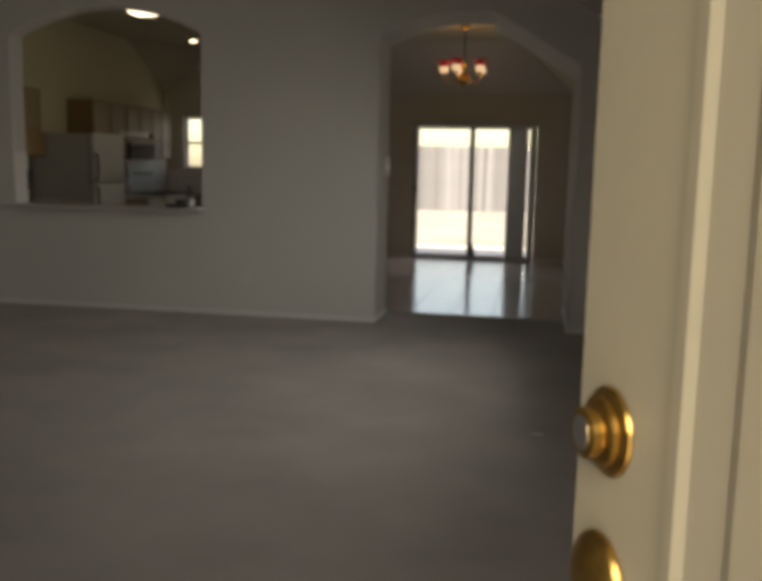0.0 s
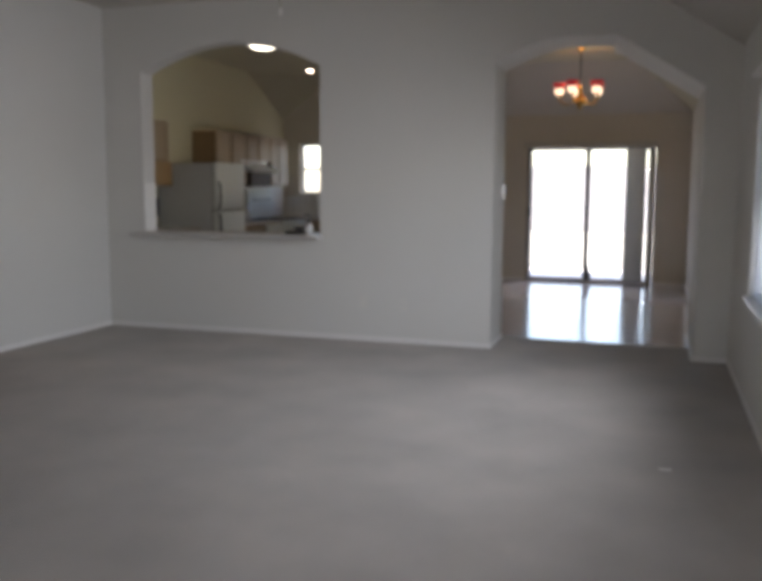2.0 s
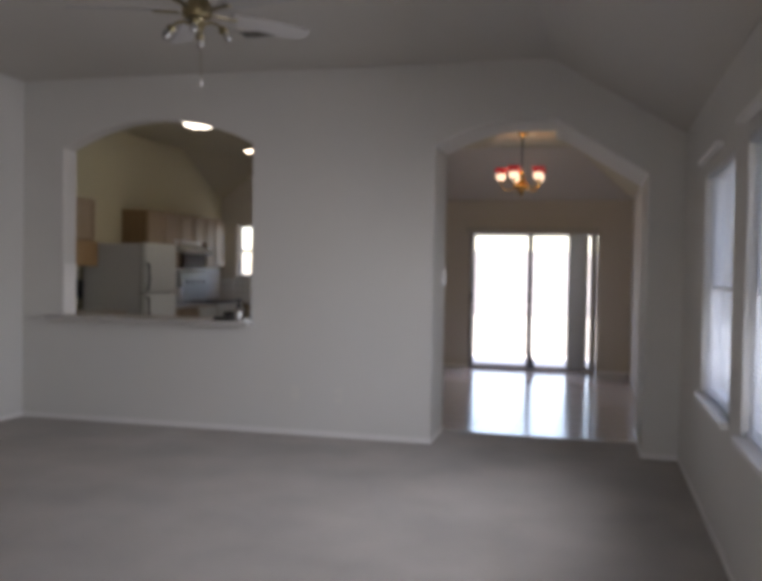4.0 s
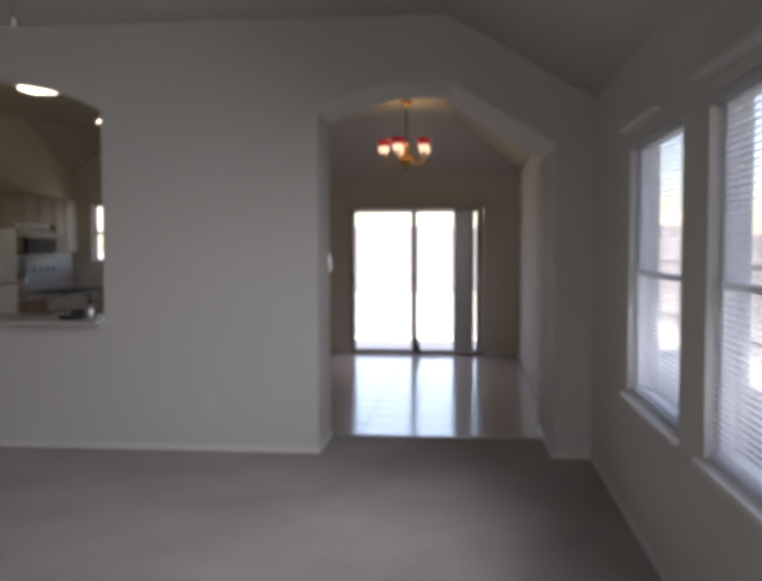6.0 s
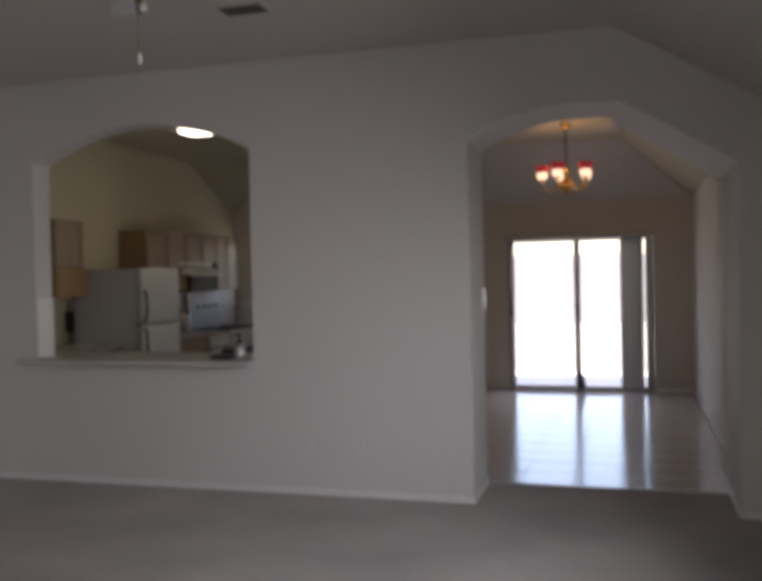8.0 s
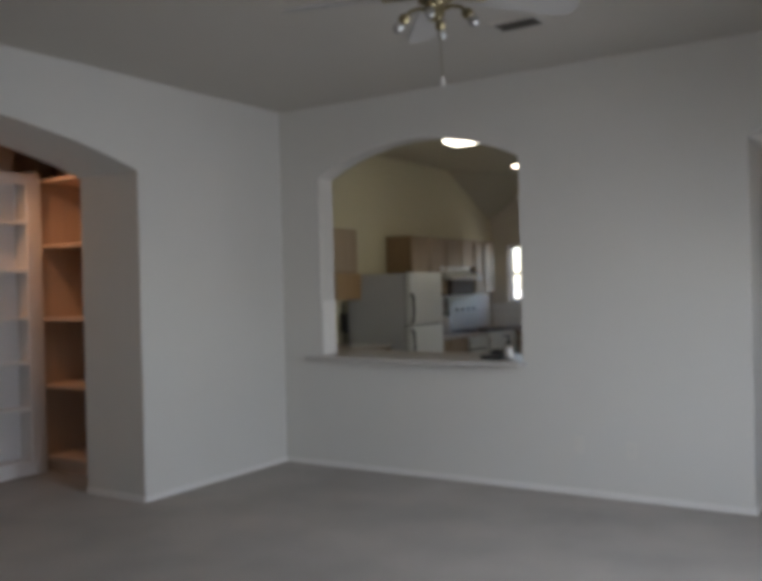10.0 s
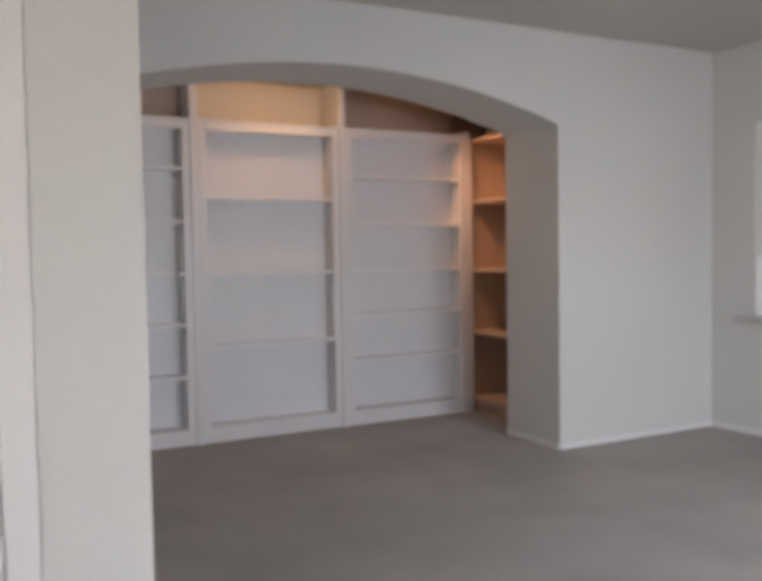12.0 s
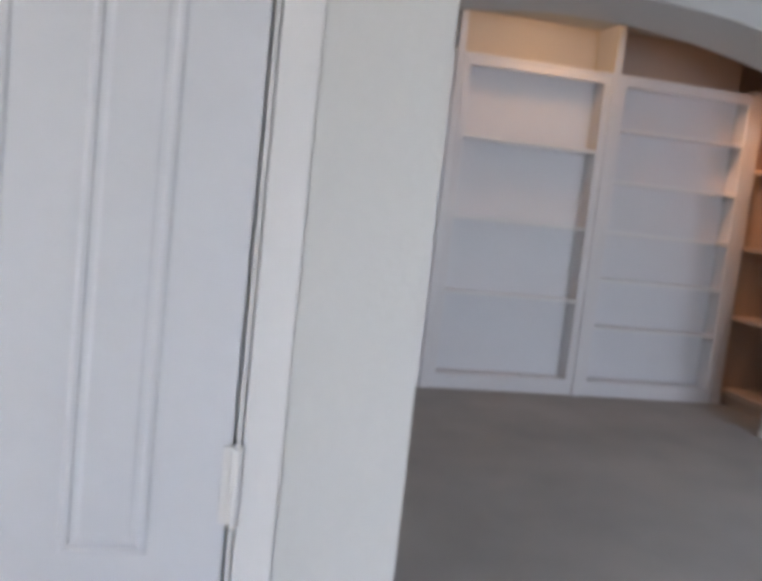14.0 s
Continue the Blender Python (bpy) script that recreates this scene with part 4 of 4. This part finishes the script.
def fridge():
    f = thing("refrigerator", (-4.8, 8.31, 0), "white top-freezer refrigerator with grey textured sides", "refrigerator")
    y0, y1 = 7.845, 8.58
    part("body", boxed(XK + 0.04, -4.43, y0, y1, 0.02, 1.672, bevel=0.01), ENAMELS, f, "grey textured cabinet")
    for z0, z1, h0, h1 in ((1.115, 1.682, 1.14, 1.45), (0.10, 1.10, 0.72, 1.07)):
        d = part("door", boxed(-4.422, -4.36, y0 + 0.003, y1 - 0.003, z0, z1, bevel=0.014), ENAMEL, f, "white enamel door", True)
        b = bmesh.new()
        tube(b, [(-4.352, y0 + 0.018, h0), (-4.325, y0 + 0.018, h0 + 0.03), (-4.318, y0 + 0.018, (h0 + h1) / 2), (-4.325, y0 + 0.018, h1 - 0.03), (-4.352, y0 + 0.018, h1)], 0.014, 10)
        part("handle", b, BLACK, d, "dark curved handle", True)
    part("gasket", boxed(-4.43, -4.422, y0 + 0.01, y1 - 0.01, 0.10, 1.67), BLACK, f, "dark door gasket")
    part("kick_grille", boxed(-4.45, -4.40, y0 + 0.02, y1 - 0.02, 0.0, 0.09, bevel=0.004), BLACK, f)


fridge()


def stove():
    y0, y1 = 10.15, 11.01
    s = thing("stove", (-4.85, 10.58, 0), "white free-standing stove with a raised control panel", "stove")
    part("body", boxed(XK + 0.02, -4.56, y0, y1, 0.0, 0.905, bevel=0.006), ENAMEL, s)
    part("cooktop", boxed(XK + 0.10, -4.55, y0 + 0.004, y1 - 0.004, 0.907, 0.922, bevel=0.004), BLACK, s, "dark cooktop")
    for x, y in ((-4.96, 10.38), (-4.96, 10.80), (-4.72, 10.38), (-4.72, 10.80)):
        b = bmesh.new()
        lathe(b, [(0.09, 0.922), (0.09, 0.932), (0.06, 0.934), (0.03, 0.930)], 24, Matrix.Translation((x, y, 0)))
        part("burner", b, DARK, s, "coil burner", True)
    p = bmesh.new()
    prism(p, [(XK + 0.02, 0.91), (XK + 0.11, 0.91), (XK + 0.075, 1.34), (XK + 0.055, 1.37), (XK + 0.02, 1.37)],
          Matrix(((1, 0, 0, 0), (0, 0, 1, y0), (0, 1, 0, 0), (0, 0, 0, 1))), y1 - y0)
    guard = part("control_panel", p, ENAMEL, s, "white control panel")
    for i in range(4):
        b = bmesh.new()
        lathe(b, [(0.022, 0), (0.022, 0.012), (0.016, 0.024), (0.006, 0.026)], 18, Matrix(((0, 0, 1, XK + 0.082), (1, 0, 0, 10.36 + 0.165 * i), (0, 1, 0, 1.20), (0, 0, 0, 1))))
        part("control_knob", b, BLACK, guard, "dark round knob", True)
    part("oven_door", boxed(-4.56, -4.525, y0 + 0.01, y1 - 0.01, 0.22, 0.86, bevel=0.008), ENAMEL, s)
    part("oven_window", boxed(-4.525, -4.519, y0 + 0.14, y1 - 0.14, 0.40, 0.66, bevel=0.003), BLACK, s, "dark oven window")
    b = bmesh.new()
    tube(b, [(-4.53, y0 + 0.06, 0.79), (-4.48, y0 + 0.07, 0.79), (-4.48, y1 - 0.07, 0.79), (-4.53, y1 - 0.06, 0.79)], 0.012, 10)
    part("oven_handle", b, ENAMEL, s, "", True)


stove()


def dishwasher():
    d = thing("dishwasher", (-4.85, 9.90, 0), "white built-in dishwasher beside the stove", "dishwasher")
    part("body", boxed(XK + 0.02, -4.60, 9.655, 10.135, 0.0, 0.865, bevel=0.003), ENAMEL, d)
    part("door", boxed(-4.598, -4.565, 9.66, 10.13, 0.12, 0.70, bevel=0.006), ENAMEL, d)
    part("control_strip", boxed(-4.598, -4.56, 9.66, 10.13, 0.722, 0.855, bevel=0.006), ENAMEL, d, "white control strip")
    part("handle_groove", boxed(-4.597, -4.575, 9.665, 10.125, 0.702, 0.72), BLACK, d, "dark handle groove")
    part("kick_plate", boxed(-4.64, -4.61, 9.66, 10.13, 0.0, 0.10, bevel=0.003), BLACK, d)


dishwasher()


def splash_back(name, place, u0, u1, z0, z1, label):
    """Square wall tiles with open joints on a bed; place(u, w, z) gives the world point, w out of the wall."""
    bed = bmesh.new()
    corner = [Vector(place(u, w, z)) for u, w, z in ((u0, 0, z0), (u1, 0.004, z1))]
    lo, hi = [min(a, b) for a, b in zip(*corner)], [max(a, b) for a, b in zip(*corner)]
    box(bed, lo[0], hi[0], lo[1], hi[1], lo[2], hi[2])
    ob = solid(name, bed, GROUT, label, "splashback", "structure")
    tiles = bmesh.new()
    nu, nz = round((u1 - u0) / 0.108), round((z1 - z0) / 0.108)
    su, sz = (u1 - u0) / nu, (z1 - z0) / nz
    for i in range(nu):
        for j in range(nz):
            c = [place(u0 + (i + k) * su + d, w, z0 + (j + k) * sz + d) for k, d, w in ((0, 0.0015, 0.004), (1, -0.0015, 0.010))]
            box(tiles, *[f(v) for v in zip(*c) for f in (min, max)])
    t = part("tiles", tiles, SPLASH, ob, "small square white tiles")
    tagged(t, kind="stuff")
    return ob


splash_back("trim_splashback_side", lambda u, w, z: (XK + w, u, z), 8.62, 11.62, 0.915, 1.40, "white tiled splashback behind the stove")
splash_back("trim_splashback_end", lambda u, w, z: (u, YE - w, z), XK + 0.02, -3.30, 0.915, 1.25, "white tiled splashback under the kitchen window")


def peninsula():
    """Low counter behind the pass-through ledge, its doors facing the kitchen."""
    c = thing("peninsula_cabinet", (-3.4, 6.6, 0), "oak peninsula base cabinet behind the pass-through", "cabinet", group="kitchen cabinets")
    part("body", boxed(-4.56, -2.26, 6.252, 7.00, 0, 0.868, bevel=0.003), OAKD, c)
    for i in range(4):
        a = -4.54 + i * 0.568
        part("door", boxed(a, a + 0.552, 7.00, 7.018, 0.10, 0.85, bevel=0.004), OAK, c, "oak door")
    solid("worktop", boxed(-4.565, -2.24, 6.255, 7.10, 0.872, 0.910, bevel=0.008), LAMIN, "beige laminate peninsula worktop", "worktop")


def end_run():
    c = thing("base_cabinet", (-3.9, 11.3, 0), "oak base cabinet under the kitchen window", "cabinet", group="kitchen cabinets")
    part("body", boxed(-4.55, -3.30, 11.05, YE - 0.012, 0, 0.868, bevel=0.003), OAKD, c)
    for i in range(3):
        a = -4.54 + i * 0.413
        part("door", boxed(a, a + 0.40, 11.03, 11.048, 0.10, 0.70, bevel=0.004), OAK, c, "oak door")
        part("drawer_front", boxed(a, a + 0.40, 11.03, 11.048, 0.715, 0.85, bevel=0.004), OAK, c)
    solid("worktop", boxed(-4.566, -3.28, 11.02, YE - 0.014, 0.872, 0.910, bevel=0.008), LAMIN, "beige laminate worktop under the kitchen window", "worktop")


peninsula()
end_run()


def hood():
    h = thing("range_hood", (-5.0, 9.95, 1.58), "white range hood over the stove", "hood")
    p = bmesh.new()
    prism(p, [(XK + 0.002, 1.735), (-4.93, 1.735), (-4.78, 1.67), (-4.74, 1.645), (-4.74, 1.61), (XK + 0.002, 1.61)],
          Matrix(((1, 0, 0, 0), (0, 0, 1, 9.50), (0, 1, 0, 0), (0, 0, 0, 1))), 0.80)
    part("canopy", p, ENAMEL, h)
    part("upper_lip", boxed(-4.93, -4.85, 9.44, 10.26, 1.715, 1.772, bevel=0.006), GLOSSP, h, "bright upper lip")
    part("lip", boxed(-4.745, -4.70, 9.50, 10.30, 1.598, 1.640, bevel=0.006), GLOSSP, h, "bright front lip")
    # dark brown box fills the gap between canopy and splashback
    part("under_hood_box", boxed(XK + 0.05, -4.80, 9.62, 10.24, 1.40, 1.608, bevel=0.004), DARK, h, "dark brown box filling the space under the hood")


hood()
ph = thing("wall_telephone", (XK, 7.80, 1.13), "dark wall telephone with a hanging cord", "telephone")
part("base", boxed(XK, XK + 0.04, 7.755, 7.835, 1.05, 1.25, bevel=0.012), BLACK, ph)
part("handset", boxed(XK + 0.04, XK + 0.075, 7.765, 7.815, 1.03, 1.25, bevel=0.014), BLACK, ph)
b = bmesh.new()
tube(b, [(XK + 0.03 + 0.008 * math.sin(i * 2.0), 7.79 + 0.008 * math.cos(i * 2.0), 1.06 - 0.0105 * i) for i in range(14)], 0.007, 6)
part("cord", b, BLACK, ph, "coiled dark cord", True)
b = bmesh.new()
tube(b, [(XK + 0.02, 7.79, 1.24), (XK + 0.02, 7.79, 1.36)], 0.008, 6)
part("lead", b, BLACK, ph)
b = bmesh.new()
lathe(b, [(0.05, 0.911), (0.09, 0.918), (0.12, 0.930), (0.118, 0.933), (0.05, 0.917)], 28, Matrix.Translation((-4.78, 7.45, 0)))
solid("plate", b, ENAMEL, "white plate on the worktop", "plate", smooth=True)
b = bmesh.new()
lathe(b, [(0.085, 0.911), (0.105, 0.94), (0.105, 1.05), (0.085, 1.12), (0.04, 1.155), (0.014, 1.16), (0.018, 1.18), (0.006, 1.19)], 28, Matrix.Translation((-4.90, 9.58, 0)))
solid("kettle", b, STEEL, "shiny metal kettle on the worktop", "kettle", smooth=True)

# small black gadget and a soap bottle at the end of the ledge
g = thing("countertop_gadget", (-2.47, 6.08, 0.955), "low black gadget lying on the ledge", "gadget")
b = bmesh.new()
box(b, -2.645, -2.485, 6.00, 6.20, 0.955, 0.988, 0.012)
part("body", b, BLACK, g)
b = bmesh.new()
box(b, -2.58, -2.495, 6.05, 6.17, 0.988, 1.03, 0.018)
part("raised_cover", b, BLACK, g)
bt = thing("soap_bottle", (-2.435, 6.08, 0.955), "clear soap bottle with a black pump on the ledge", "bottle")
b = bmesh.new()
lathe(b, [(0.036, 0.955), (0.039, 0.965), (0.039, 1.045), (0.030, 1.06), (0.018, 1.072)], 24, Matrix.Translation((-2.435, 6.08, 0)))
part("flask", b, STEEL, bt, "shiny pale flask", True)
b = bmesh.new()
lathe(b, [(0.02, 1.07), (0.02, 1.095), (0.007, 1.10), (0.007, 1.125), (0.016, 1.13), (0.014, 1.142)], 20, Matrix.Translation((-2.435, 6.08, 0)))
box(b, -2.48, -2.435, 6.073, 6.087, 1.128, 1.14, 0.003)
part("pump", b, BLACK, bt, "black pump top", True)

# ---- outside ----
solid("ground", boxed(-250, 250, -250, 250, -0.5, -0.14), GRASS, "dry lawn round the house", "lawn", "structure")
solid("patio", boxed(-2.4, 2.2, YE + 0.16, YE + 2.6, -0.16, -0.03, bevel=0.01), CONC, "pale concrete patio slab", "patio", "structure")
solid("porch", boxed(-1.2, 2.4, YD - 3.0, YD - 0.15, -0.16, -0.01, bevel=0.01), CONC, "pale concrete porch slab", "porch", "structure")
solid("roof", boxed(-7.3, 1.9, -2.6, 12.3, 3.32, 3.5, bevel=0.02), ROOFM, "dark roof over the house", "roof", "structure")


def fence(at, along, count, tall, label):
    f = thing("fence", at, label, "fence", kind="structure")
    nrm = Vector((-along.y, along.x, 0))
    L = count * 0.145
    rot = math.atan2(along.y, along.x)
    for z in (0.25, tall - 0.45):
        r = boxed(0, L, 0.022, 0.06, z, z + 0.085)
        bmesh.ops.transform(r, matrix=Matrix.Translation(at) @ Matrix.Rotation(rot, 4, "Z"), verts=r.verts)
        part("rail", r, FENCE, f)
    pk = bmesh.new()
    prism(pk, [(0, 0), (0.138, 0), (0.138, tall - 0.04), (0.11, tall), (0.028, tall), (0, tall - 0.04)], Matrix(((1, 0, 0, 0), (0, 0, 1, 0), (0, 1, 0, 0), (0, 0, 0, 1))), 0.02)
    me = finish(pk, "picket", FENCE)
    for i in range(count):
        p = new("picket", me)
        p.parent = f
        p.location = along * (i * 0.145) + Vector((0, 0, random.uniform(-0.015, 0.015)))
        p.rotation_euler = (0, random.uniform(-0.006, 0.006), rot)
    return f


fence(Vector((-9.5, 30.0, -0.14)), Vector((1, 0, 0)), 120, 2.35, "weathered grey-brown board fence across the yard")
fence(Vector((4.6, -1.5, -0.14)), Vector((0, 1, 0)), 150, 1.8, "weathered grey-brown board fence beside the house")

# ---- dining floor tiles ----
S = 0.38
tl = bmesh.new()
box(tl, 0.003, S - 0.003, 0.003, S - 0.003, -0.008, 0.0015)
tile_mesh = finish(tl, "tile", TILE)
for i in range(9):
    for j in range(14):
        x, y = -1.99 + i * S, 6.615 + j * S
        if x + S < 1.2 and y + S < YE + 0.3 and x > -1.95:
            t = new("tile", tile_mesh)
            t.parent = dining_floor
            t.location = (x, y, random.uniform(-0.0004, 0.0004))
